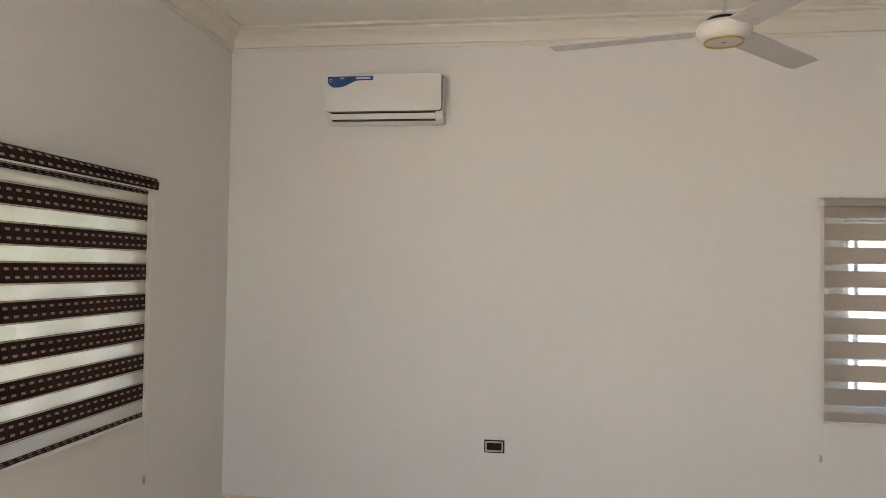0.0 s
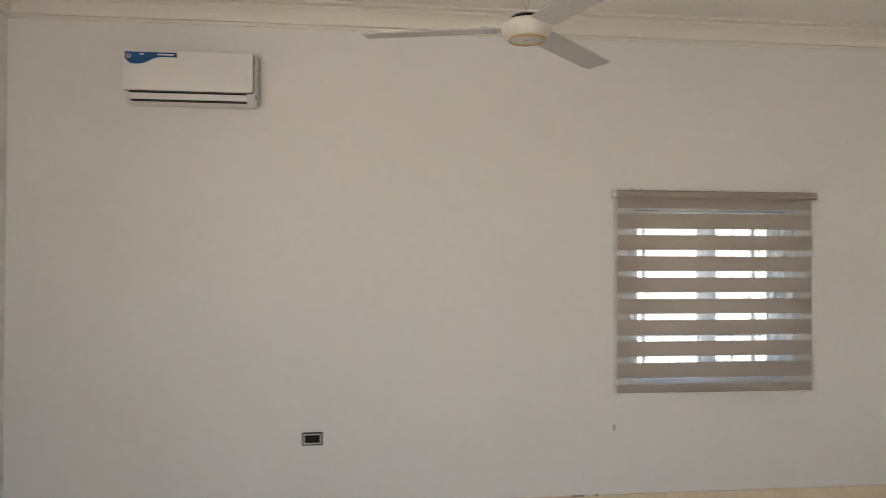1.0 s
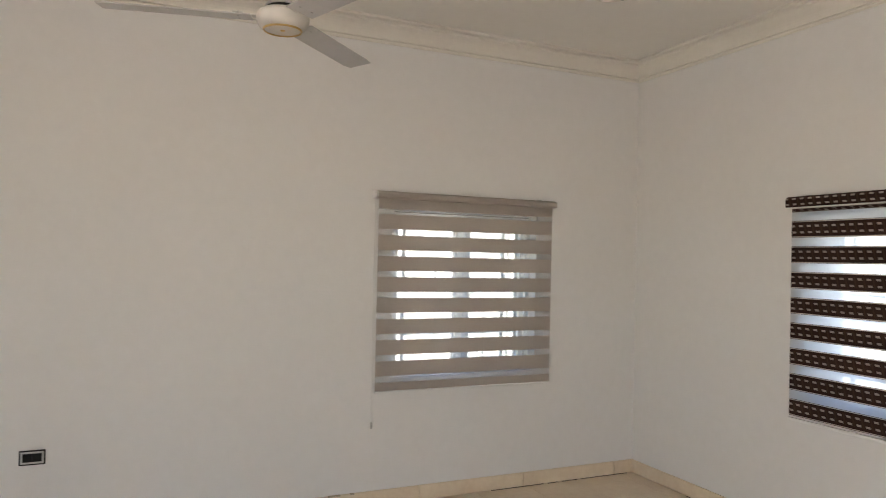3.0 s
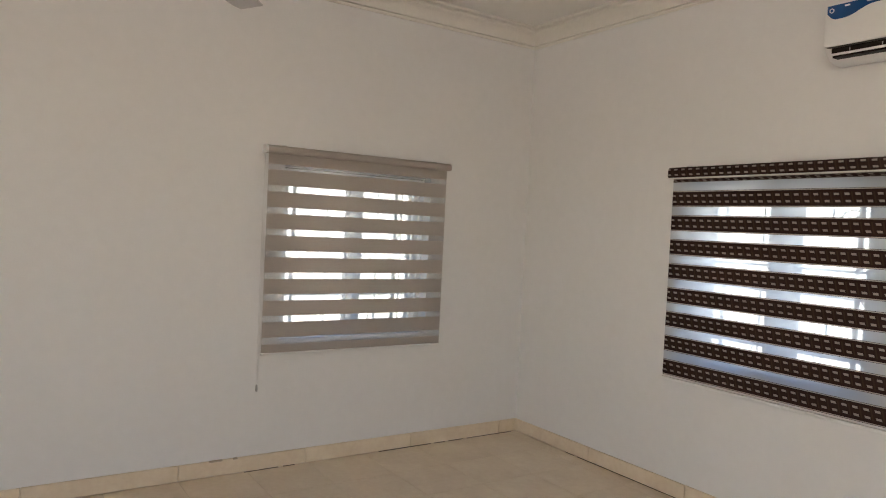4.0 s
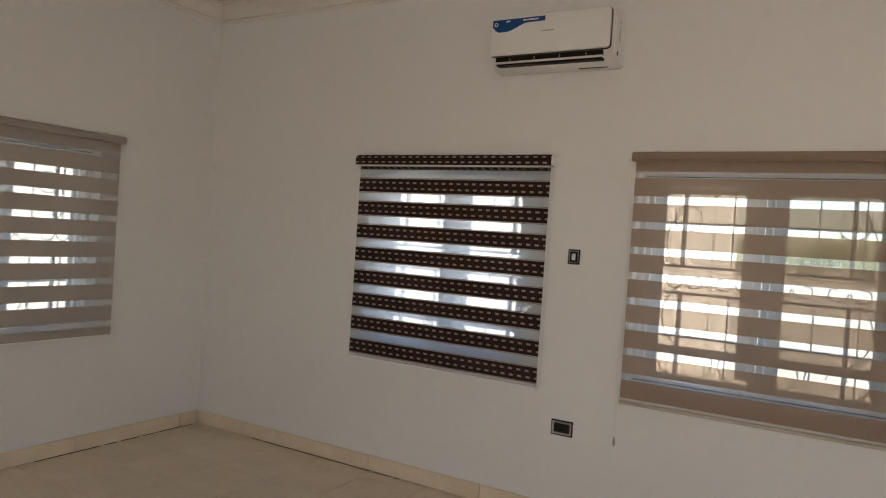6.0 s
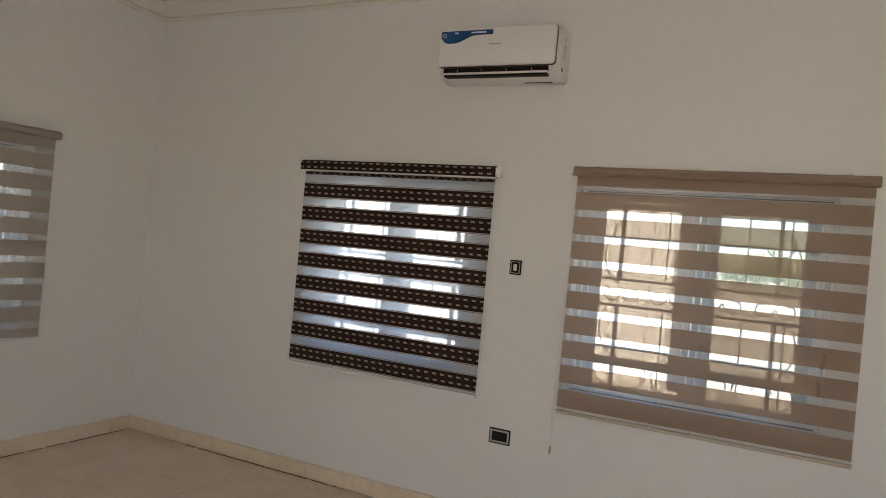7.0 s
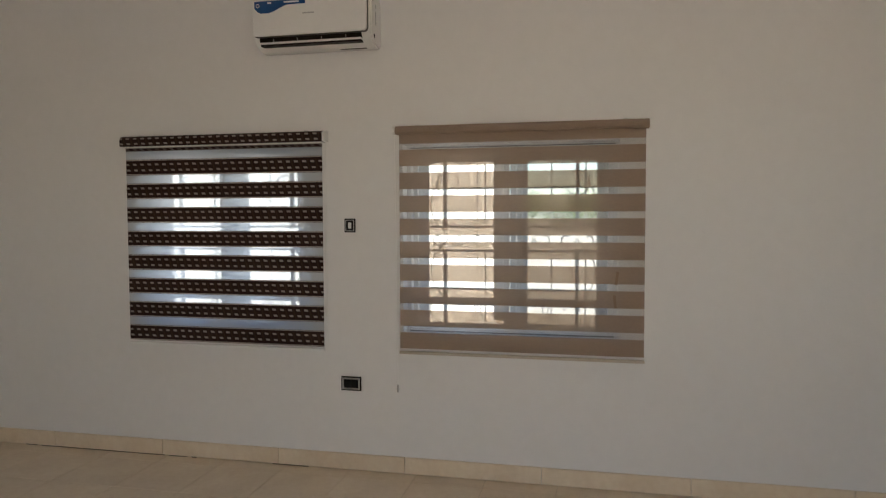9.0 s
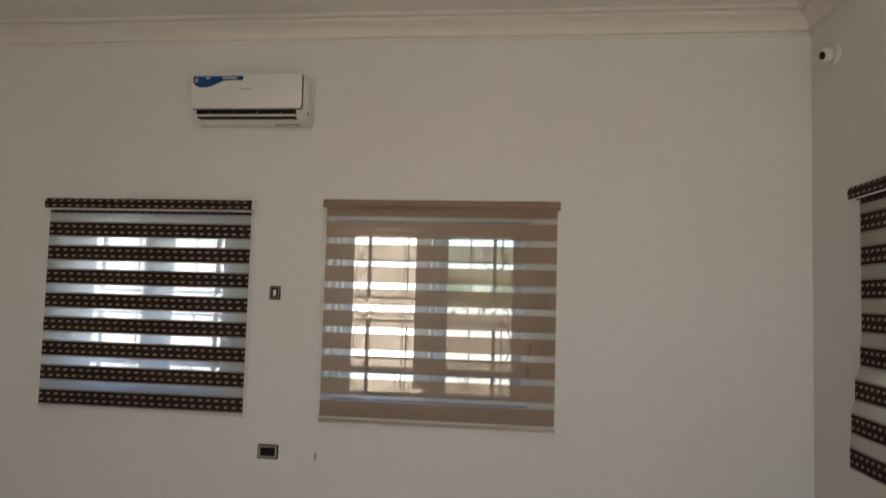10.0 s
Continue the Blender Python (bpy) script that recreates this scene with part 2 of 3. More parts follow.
def rod(bm, a, b, r, sides=8, r2=None):
    a, b = Vector(a), Vector(b)
    way = b - a
    m = Matrix.Translation((a + b) / 2) @ way.to_track_quat("Z", "Y").to_matrix().to_4x4()
    bmesh.ops.create_cone(bm, cap_ends=True, segments=sides, radius1=r, radius2=r if r2 is None else r2, depth=way.length, matrix=m)


def lathe(bm, profile, sides=32, m=None):
    """A turned form from (radius, height) pairs round z."""
    rings = []
    for r, z in profile:
        if r < 1e-5:
            rings.append([bm.verts.new((0, 0, z))])
        else:
            rings.append([bm.verts.new((r * math.cos(2 * math.pi * i / sides), r * math.sin(2 * math.pi * i / sides), z)) for i in range(sides)])
    for a, b in zip(rings, rings[1:]):
        for i in range(sides):
            j = (i + 1) % sides
            if len(a) == 1 and len(b) > 1:
                bm.faces.new((a[0], b[j], b[i]))
            elif len(b) == 1 and len(a) > 1:
                bm.faces.new((a[i], a[j], b[0]))
            elif len(a) > 1:
                bm.faces.new((a[i], a[j], b[j], b[i]))
    if m is not None:
        bmesh.ops.transform(bm, matrix=m, verts=[v for ring in rings for v in ring])


def tube(bm, points, r, sides=6):
    """A round bar along a line of points."""
    pts = [Vector(p) for p in points]
    rings = []
    for i, p in enumerate(pts):
        way = (pts[min(i + 1, len(pts) - 1)] - pts[max(i - 1, 0)]).normalized()
        q = way.to_track_quat("Z", "Y")
        rings.append([bm.verts.new(p + q @ Vector((r * math.cos(2 * math.pi * k / sides), r * math.sin(2 * math.pi * k / sides), 0))) for k in range(sides)])
    for a, b in zip(rings, rings[1:]):
        for k in range(sides):
            j = (k + 1) % sides
            bm.faces.new((a[k], a[j], b[j], b[k]))
    bm.faces.new(list(reversed(rings[0])))
    bm.faces.new(rings[-1])


def extrude_profile(bm, pts, x0, x1):
    """A solid whose (y, z) outline runs from x0 to x1."""
    a = [bm.verts.new((x0, y, z)) for y, z in pts]
    b = [bm.verts.new((x1, y, z)) for y, z in pts]
    n = len(pts)
    for i in range(n):
        j = (i + 1) % n
        bm.faces.new((a[i], a[j], b[j], b[i]))
    bm.faces.new(list(reversed(a)))
    bm.faces.new(b)


def rounded_slab(bm, x0, x1, z0, z1, r, y_back, y_front, soft):
    """A plate with round corners and a softened front edge."""
    def ring(y, inset):
        pts = []
        q = max(r - inset, 0.001)
        for cx, cz, a0 in ((x1 - r, z1 - r, 0), (x0 + r, z1 - r, 90), (x0 + r, z0 + r, 180), (x1 - r, z0 + r, 270)):
            for k in range(6):
                a = radians(a0 + 18 * k)
                pts.append(bm.verts.new((cx + q * math.cos(a), y, cz + q * math.sin(a))))
        return pts

    rings = [ring(y_back, 0.0), ring(y_front + soft, 0.0), ring(y_front + soft * 0.3, soft * 0.3), ring(y_front, soft)]
    n = len(rings[0])
    for a, b in zip(rings, rings[1:]):
        for k in range(n):
            j = (k + 1) % n
            bm.faces.new((a[k], a[j], b[j], b[k]))
    bm.faces.new(rings[0])
    bm.faces.new(rings[-1])


def mesh_of(name, bm, mat, smooth=False):
    bmesh.ops.recalc_face_normals(bm, faces=bm.faces)
    me = bpy.data.meshes.new(name)
    bm.to_mesh(me)
    bm.free()
    me.materials.append(mat)
    if smooth:
        for poly in me.polygons:
            poly.use_smooth = True
        me.set_sharp_from_angle(angle=radians(35))
    return me


def part(name, bm, mat, parent=None, label="", smooth=False):
    ob = new(name, mesh_of(name, bm, mat, smooth))
    ob.parent = parent
    if label:
        ob["label"] = label
    return ob


def base(name, m, label, category, group="", kind=""):
    ob = new(name)
    ob.matrix_world = m
    ob.empty_display_size = 0.1
    return tagged(ob, label, category, group, kind)


def on_wall(side, along, z=0.0):
    """A frame on a wall: x to the viewer's right, y into the wall, z up."""
    if side == "N":
        return pose(along, YN, z)
    if side == "E":
        return pose(XE, along, z, 0, 0, -90)
    if side == "W":
        return pose(XW, along, z, 0, 0, 90)
    return pose(along, YS, z, 0, 0, 180)


# ---- walls ----
def wall(name, side, start, end, holes, label):
    """A wall of one piece from start to end along its own x, with openings right through."""
    m = on_wall(side, 0.0)
    xs = sorted({start, end, *(v for h in holes for v in h[:2])})
    zs = sorted({-0.1, CEIL, *(v for h in holes for v in h[2:])})
    bm = bmesh.new()
    grid = {}

    def vert(i, k, y):
        key = (i, k, y)
        if key not in grid:
            grid[key] = bm.verts.new((xs[i], y, zs[k]))
        return grid[key]

    def solid(i, k):
        if not (0 <= i < len(xs) - 1 and 0 <= k < len(zs) - 1):
            return False
        cx, cz = (xs[i] + xs[i + 1]) / 2, (zs[k] + zs[k + 1]) / 2
        return not any(h[0] < cx < h[1] and h[2] < cz < h[3] for h in holes)

    for i in range(len(xs) - 1):
        for k in range(len(zs) - 1):
            if not solid(i, k):
                continue
            corners = ((i, k), (i + 1, k), (i + 1, k + 1), (i, k + 1))
            for y in (0.0, THICK):
                bm.faces.new([vert(a, b, y) for a, b in corners])
            for (a, b), (ni, nk) in (((0, 1), (i, k - 1)), ((1, 2), (i + 1, k)), ((2, 3), (i, k + 1)), ((3, 0), (i - 1, k))):
                if not solid(ni, nk):
                    p, q = corners[a], corners[b]
                    bm.faces.new((vert(*p, 0.0), vert(*q, 0.0), vert(*q, THICK), vert(*p, THICK)))
    ob = part(name, bm, M_WALL)
    ob.matrix_world = m
    return tagged(ob, label, "wall", kind="structure")


# window openings: side, centre along the wall, half width
WINDOWS = (("N", -1.525, 0.575), ("E", -2.16, 0.60), ("E", -4.02, 0.64), ("W", -1.73, 0.60), ("S", -1.47, 0.55))

# unseen openings behind the camera, added to let daylight in
DAYLIGHT_OPENINGS = (("W", -5.28, 0.96), ("S", -5.52, 0.47))


def holes_of(side):
    flip = {"N": 1, "E": -1, "W": 1, "S": -1}[side]
    openings = [(flip * c - h, flip * c + h, SILL, HEAD) for s, c, h in WINDOWS if s == side]
    return openings + [(flip * c - h, flip * c + h, 0.0, 2.9) for s, c, h in DAYLIGHT_OPENINGS if s == side]


wall("wall_north", "N", XW - THICK, THICK, holes_of("N"), "plain off-white painted plaster wall with one window opening")
wall("wall_east", "E", 0.0, -YS, holes_of("E"), "plain off-white painted plaster wall with two window openings")
wall("wall_west", "W", YS, 0.0, holes_of("W"), "plain off-white painted plaster wall with a blind-covered window")
wall("wall_south", "S", -THICK, -XW + THICK, holes_of("S"), "plain off-white painted plaster wall below a small security camera")

bm = bmesh.new()
box(bm, XW, 0, YS, 0, CEIL, CEIL + 0.12)
tagged(part("ceiling", bm, M_CEIL), "smooth cream painted plaster ceiling with moulded edges", "ceiling", kind="structure")
# unseen roof slab, its eaves sized to keep sun out of the room
bm = bmesh.new()
box(bm, XW - 3.0, 0.7, YS - 1.6, 1.0, CEIL + 0.14, CEIL + 0.30)
tagged(part("roof", bm, M_ROOF), "dark red metal roof, unseen, eaves widened to keep sun out", "roof", kind="structure")

# cornice: wall foot, two fillets, a cove, two fillets at the ceiling
CORNICE = [(0, 3.160), (-0.010, 3.160), (-0.010, 3.172), (-0.007, 3.174), (-0.007, 3.181), (-0.026, 3.184), (-0.026, 3.194)]
CORNICE += [(-0.026 - 0.058 * (1 - math.cos(a)), 3.194 + 0.070 * math.sin(a)) for a in (0.25, 0.5, 0.75, 1.0, 1.25, 1.5)]
CORNICE += [(-0.088, 3.270), (-0.088, 3.279), (-0.081, 3.281), (-0.081, 3.288), (-0.120, 3.292), (-0.120, 3.309), (0, 3.309)]


def cornice(side, x0, x1):
    bm = bmesh.new()
    a = [bm.verts.new((x0 - y, y, z)) for y, z in CORNICE]
    b = [bm.verts.new((x1 + y, y, z)) for y, z in CORNICE]
    n = len(CORNICE)
    for i in range(n - 1):
        bm.faces.new((a[i], a[i + 1], b[i + 1], b[i]))
    bm.faces.new(list(reversed(a)))
    bm.faces.new(b)
    bm.faces.new((a[n - 1], a[0], b[0], b[n - 1]))
    ob = part("cornice", bm, M_CORNICE)
    ob.matrix_world = on_wall(side, 0.0)
    tagged(ob, "cream plaster cornice with stepped fillets and a cove", "cornice", kind="structure")


E_ = 0.001
cornice("N", XW + E_, -E_)
cornice("E", E_, -YS - E_)
cornice("W", YS + E_, -E_)
cornice("S", E_, -XW - E_)


# ---- windows ----
def frame_boxes(bm, x0, x1, z0, z1, w, y0, y1, bevel=0.004):
    box(bm, x0, x0 + w, y0, y1, z0, z1, bevel, 1)
    box(bm, x1 - w, x1, y0, y1, z0, z1, bevel, 1)
    box(bm, x0 + w, x1 - w, y0 + 0.002, y1 - 0.002, z0, z0 + w, bevel, 1)
    box(bm, x0 + w, x1 - w, y0 + 0.002, y1 - 0.002, z1 - w, z1, bevel, 1)


def window(name, side, centre, half):
    w = base(name, on_wall(side, centre), "white aluminium sliding window with two glazed sashes", "window", kind="structure")
    z0, z1 = SILL, HEAD
    # outer frame, sash offset, sash rail, half the overlap; the widest window has slimmer members
    fw, off, rail, lap = (0.030, 0.024, 0.036, 0.036) if half > 0.62 else (0.042, 0.035, 0.052, 0.045)
    bm = bmesh.new()
    frame_boxes(bm, -half, half, z0, z1, fw, 0.09, 0.17)
    part("window_frame", bm, M_ALU, w)
    for x0, x1, y in ((-half + off, lap, 0.136), (-lap, half - off, 0.100)):
        bm = bmesh.new()
        frame_boxes(bm, x0, x1, z0 + off, z1 - off, rail, y, y + 0.026)
        s = part("sash", bm, M_ALU, w)
        bm = bmesh.new()
        e = rail - 0.007
        box(bm, x0 + e, x1 - e, y + 0.011, y + 0.015, z0 + off + e, z1 - off - e)
        g = part("pane", bm, M_GLASS, s, "clear window glass")
        g.visible_shadow = False
    if side in "EN":
        bm = bmesh.new()
        frame_boxes(bm, 0.036, half - off - 0.001, z0 + off + 0.001, z1 - off - 0.001, rail, 0.1705, 0.184)
        box(bm, 0.036 + rail, 0.102, 0.172, 0.182, z0 + off + rail, z1 - off - rail)
        s = part("insect_screen", bm, M_ALU, w, "sliding white-framed insect screen")
        if centre != -2.16:
            bm = bmesh.new()
            box(bm, 0.1025, half - off - rail, 0.1765, 0.1775, z0 + off + rail, z1 - off - rail)
            part("mesh", bm, M_MESH, s, "fine grey insect mesh")
        if side == "E":
            bm = bmesh.new()
            box(bm, -half + off + 0.032, -half + off + 0.098, 0.172, 0.184, z0 + off + rail, z1 - off - rail, 0.003, 1)
            part("screen_stile", bm, M_ALU, w)
            bm = bmesh.new()
            box(bm, -half + off + rail, half - off - rail - 0.0655, 0.1865, 0.1940, 1.932, z1 - off - rail, 0.002, 1)
            part("head_rail", bm, M_ALU, w)
            bm = bmesh.new()
            box(bm, half - off - rail - 0.065, half - off - rail - 0.0005, 0.1855, 0.1960, z0 + off + rail, z1 - off - rail, 0.003, 1)
            part("screen_stile", bm, M_ALU, w)
            bm = bmesh.new()
            box(bm, -half + off + 0.002, half - off - rail - 0.0655, 0.1865, 0.1940, 1.035, 1.085, 0.002, 1)
            part("lower_rail", bm, M_ALU, w, "white aluminium rail across the lower window")
        bm = bmesh.new()
        box(bm, -0.098 if half > 0.62 else -0.072, -lap - 0.0005, 0.104, 0.122, z0 + 0.09, z1 - 0.09, 0.003, 1)
        part("pull_bar", bm, M_ALU, w)
    # dark strips drawn as the lintel's shadow line, and a matching sill line
    for za in (z1 - 0.017, z0 + 0.010):
        bm = bmesh.new()
        box(bm, -half + 0.02, half - 0.02, 0.080, 0.0895, za, za + 0.007)
        part("dark_strip", bm, M_DARK, w, "thin dark strip, drawn for the shade at the opening")
    if side in "EN":
        bm = bmesh.new()
        box(bm, -half - 0.15, half + 0.15, THICK + 0.002, THICK + 0.32, z1 + 0.004, z1 + 0.10, 0.01)
        part("hood", bm, M_OUTSIDE, w, "plain concrete hood over the window outside")
    bm = bmesh.new()
    box(bm, -half - 0.05, half + 0.05, THICK + 0.002, THICK + 0.07, z0 - 0.07, z0 - 0.005, 0.008)
    part("window_sill", bm, M_OUTSIDE, w)
    return w


def arc(cx, cz, r, a0, a1, y, steps=14):
    return [(cx + r * math.cos(a0 + (a1 - a0) * i / steps), y, cz + r * math.sin(a0 + (a1 - a0) * i / steps)) for i in range(steps + 1)]


def spiral(cx, cz, r0, r1, a0, a1, y, steps=18):
    return [(cx + (r0 + (r1 - r0) * i / steps) * math.cos(a0 + (a1 - a0) * i / steps), y,
             cz + (r0 + (r1 - r0) * i / steps) * math.sin(a0 + (a1 - a0) * i / steps)) for i in range(steps + 1)]


def bars(side, centre, half):
    """Wrought-iron burglar bars in the outer part of the opening."""
    g = base("burglar_bars", on_wall(side, centre), "pale painted wrought-iron burglar bars with scrolls outside the window", "window bars", "burglar bars on the windows")
    y, z0, z1 = 0.205, SILL, HEAD
    for x in (-half + 0.012, half - 0.012):
        bm = bmesh.new()
        box(bm, x - 0.010, x + 0.010, y - 0.010, y + 0.010, z0 + 0.002, z1 - 0.002)
        part("post", bm, M_IRON, g)
    for z in (z0 + 0.045, z0 + 0.27, z0 + 0.51, z0 + 0.66, z0 + 0.90, z1 - 0.045):
        bm = bmesh.new()
        box(bm, -half + 0.022, half - 0.022, y - 0.007, y + 0.007, z - 0.007, z + 0.007)
        part("rail", bm, M_IRON, g)
    for x in (-0.53, -0.42, -0.165, 0.03, 0.245, 0.40, 0.45):
        thick = 0.011 if x in (-0.42, 0.40) else 0.0040
        for a, b in ((z0 + 0.052, z0 + 0.503), (z0 + 0.667, z1 - 0.052)):
            bm = bmesh.new()
            box(bm, x - thick, x + thick, y - thick, y + thick, a, b)
            part("upright", bm, M_IRON, g)
    def iron(name, points, r=0.0043):
        bm = bmesh.new()
        tube(bm, points, r)
        part(name, bm, M_IRON, g)

    turn = math.pi
    for s in (-1, 1):
        # pairs of scrolls back to back in the middle row
        for cx in (0.14, 0.40):
            for h in (-1, 1):
                iron("scroll", spiral(s * cx + h * 0.062, z0 + 0.585, 0.058, 0.014, (0 if h < 0 else turn), (0 if h < 0 else turn) + h * 5.2, y - 0.012))
        # scrolls in the lower row, curling up from the bottom rail
        for cx, h in ((0.12, 1), (0.30, -1), (0.44, 1)):
            iron("scroll", spiral(s * cx, z0 + 0.150, 0.098, 0.020, -turn / 2, -turn / 2 + s * h * 5.0, y - 0.014))
        # tall bows beside the posts
        for cz in (z0 + 0.385, z0 + 0.80):
            iron("bow", arc(s * (half - 0.33), cz, 0.20, turn / 2 - s * turn / 2 - 1.0, turn / 2 - s * turn / 2 + 1.0, y - 0.014))
        # a ring and shallow arches along the top
        iron("ring", arc(s * (half - 0.24), z0 + 0.925, 0.072, 0, 2 * turn, y - 0.014, 20))
        for cx in (0.17, 0.42):
            iron("arch", arc(s * cx, z1 - 0.245, 0.17, math.radians(50), math.radians(130), y - 0.014))


for n, (side, centre, half) in enumerate(WINDOWS, 1):
    window("window_%d" % n, side, centre, half)
    bars(side, centre, half)


# ---- zebra blinds ----
def cloth(bm, x0, x1, y0, y1, z0, z1):
    """A thin strip of cloth with its uv in metres along and 0 to 1 across."""
    uv = bm.loops.layers.uv.verify()
    box(bm, x0, x1, y0, y1, z0, z1)
    for f in bm.faces:
        for l in f.loops:
            l[uv].uv = (l.vert.co.x - x0, (l.vert.co.z - z0) / (z1 - z0))


def blind(side, left, right, top, bottom, tops, height, cloth_mat, label, dark, cord_side, cord_drop, bottom_band=None, inset=0.022, swing=()):
    """left, right: ends of the cassette as seen from the room; tops: the upper edges of the cloth bands."""
    flip = {"N": 1, "E": -1, "W": 1, "S": -1}[side]
    centre = (left + right) / 2
    b = base("zebra_blind", on_wall(side, centre), label, "window blind", "zebra blinds over the windows")
    h = abs(right - left) / 2
    fx = h - inset
    yb, yf = -0.030, -0.0285
    # cassette wrapped in the same cloth
    bm = bmesh.new()
    low = top - (0.066 if dark else 0.050)
    prof = [(-0.004, low), (-0.004, top), (-0.045, top), (-0.060, top - 0.006), (-0.070, top - 0.018), (-0.072, low + 0.012), (-0.066, low)]
    extrude_profile(bm, prof, -h + 0.006, h - 0.006)
    uv = bm.loops.layers.uv.verify()
    for f in bm.faces:
        for l in f.loops:
            l[uv].uv = (l.vert.co.x + h, 0.14 + 0.72 * (l.vert.co.z - low) / (top - low))
    part("cassette", bm, cloth_mat, b)
    for s in (-1, 1):
        bm = bmesh.new()
        extrude_profile(bm, [(y * 1.03 if y < -0.01 else y, z) for y, z in prof], s * (h + (0.010 if s == cord_side else 0.0)), s * (h - 0.0055))
        part("end_cap", bm, M_PLASTIC, b, "white plastic end cap")
        bm = bmesh.new()
        box(bm, s * h * 0.82 - 0.012, s * h * 0.82 + 0.012, -0.03, -0.001, top + 0.0005, top + 0.006)
        part("bracket", bm, M_GREYPL, b)
    if dark:
        bm = bmesh.new()
        box(bm, -h + 0.007, h - 0.007, -0.070, -0.060, low - 0.008, low - 0.001, 0.002, 1)
        part("cassette_lip", bm, M_PLASTIC, b, "white lower lip of the cassette")
    # bands, and the sheer net between them
    edges = []
    first = low - (0.008 if dark else 0.0)
    skirt = 0.022 if dark else tops[0] + 0.036
    if dark:
        edges.append((first, first - skirt))
    else:
        edges.append((first, skirt))
    for t in tops:
        edges.append((t, max(t - height, bottom + 0.018)))
    if bottom_band:
        edges.append(bottom_band)
    out = [0.0] * (len(edges) - len(swing)) + list(swing)
    for (t, u), d in zip(edges, out):
        bm = bmesh.new()
        cloth(bm, -fx, fx, yb - 0.0005 - d, yf - d, u, t)
        part("cloth_band", bm, cloth_mat, b)
    for (t0, u0), (t1, u1), d0, d1 in zip(edges, edges[1:], out, out[1:]):
        if u0 - t1 > 0.004:
            bm = bmesh.new()
            cloth(bm, -fx, fx, yb, yf - 0.0005, t1, u0)
            for v in bm.verts:
                v.co.y -= d1 if v.co.z < (t1 + u0) / 2 else d0
            part("sheer_band", bm, (M_DIMNET if side in "WS" else M_MILKY) if dark else M_SHEER, b, "sheer white net strip")
    bm = bmesh.new()
    box(bm, -fx - 0.004, fx + 0.004, -0.040 - out[-1], -0.020 - out[-1], bottom, min(bottom + 0.018, edges[-1][1] - 0.0004), 0.004, 2)
    if cloth_mat == M_TAN:
        part("bottom_rail", bm, M_TANRAIL, b, "slim tan bottom rail")
    else:
        part("bottom_rail", bm, M_PLASTIC, b, "slim white bottom rail")
    # bead chain
    if cord_side:
        bm = bmesh.new()
        x = cord_side * (h - 0.004)
        for dx in (-0.008, 0.008):
            tube(bm, [(x + dx, -0.045, low), (x + dx * 0.8, -0.030, low - 0.5), (x + dx * 0.4, -0.026, cord_drop + 0.02)], 0.0016, 5)
        chain = part("bead_chain", bm, M_PLASTIC, b, "thin white bead chain")
        if cord_drop > 0.7:
            return b
        bm = bmesh.new()
        lathe(bm, [(0, cord_drop - 0.03), (0.006, cord_drop - 0.028), (0.0085, cord_drop - 0.01), (0.006, cord_drop + 0.015), (0, cord_drop + 0.02)], 10, Matrix.Translation((x, -0.026, 0)))
        part("chain_weight", bm, M_SILVER, chain, "small grey weight", True)
    return b


def steps(start, pitch, count):
    return [start - pitch * i for i in range(count)]


blind("N", -2.246, -0.810, 2.146, 0.769, steps(1.990, 0.1435, 8), 0.102, M_GREIGE,
      "greige zebra blind with sheer strips, lowered over a window", False, -1, 0.560, (0.838, 0.783))
blind("E", -1.467, -2.893, 2.124, 0.749, steps(1.974, 0.1560, 8), 0.102, M_BROWN,
      "dark brown zebra blind with pale dashes, lowered beside a light switch", True, 1, 0.80)
tan_blind = blind("E", -3.345, -4.825, 2.138, 0.757, steps(1.998, 0.1385, 9), 0.099, M_TAN,
      "tan zebra blind of translucent cloth, window frame showing through", False, -1, 0.545)
blind("W", -2.455, -1.019, 2.149, 0.838, steps(2.004, 0.1603, 8), 0.097, M_BROWN,
      "dark brown zebra blind with pale dashes, stopped above its sill", True, 1, 0.51, None, 0.045)
blind("S", -0.608, -2.140, 2.152, 0.760, steps(2.015, 0.1620, 8), 0.104, M_BROWN,
      "dark brown zebra blind with pale dashes under the security camera", True, 0, 0.6, None, 0.050, (0.0, 0.008, 0.034, 0.052, 0.060))

# flat darker strips put the shade of two creases into the cloth colour
for y, z, tilt in ((-4.650, 1.240, 8), (-4.640, 1.105, -5)):
    bm = bmesh.new()
    box(bm, -0.008, 0.008, -0.0012, 0.0, -0.038, 0.038)
    bmesh.ops.transform(bm, matrix=pose(-(y + 4.085), -0.0306, z, 0, tilt, 0), verts=bm.verts)
    part("crease_shade", bm, M_CREASE_SHADE, tan_blind, "darker brown strip drawn as the shade of a crease")


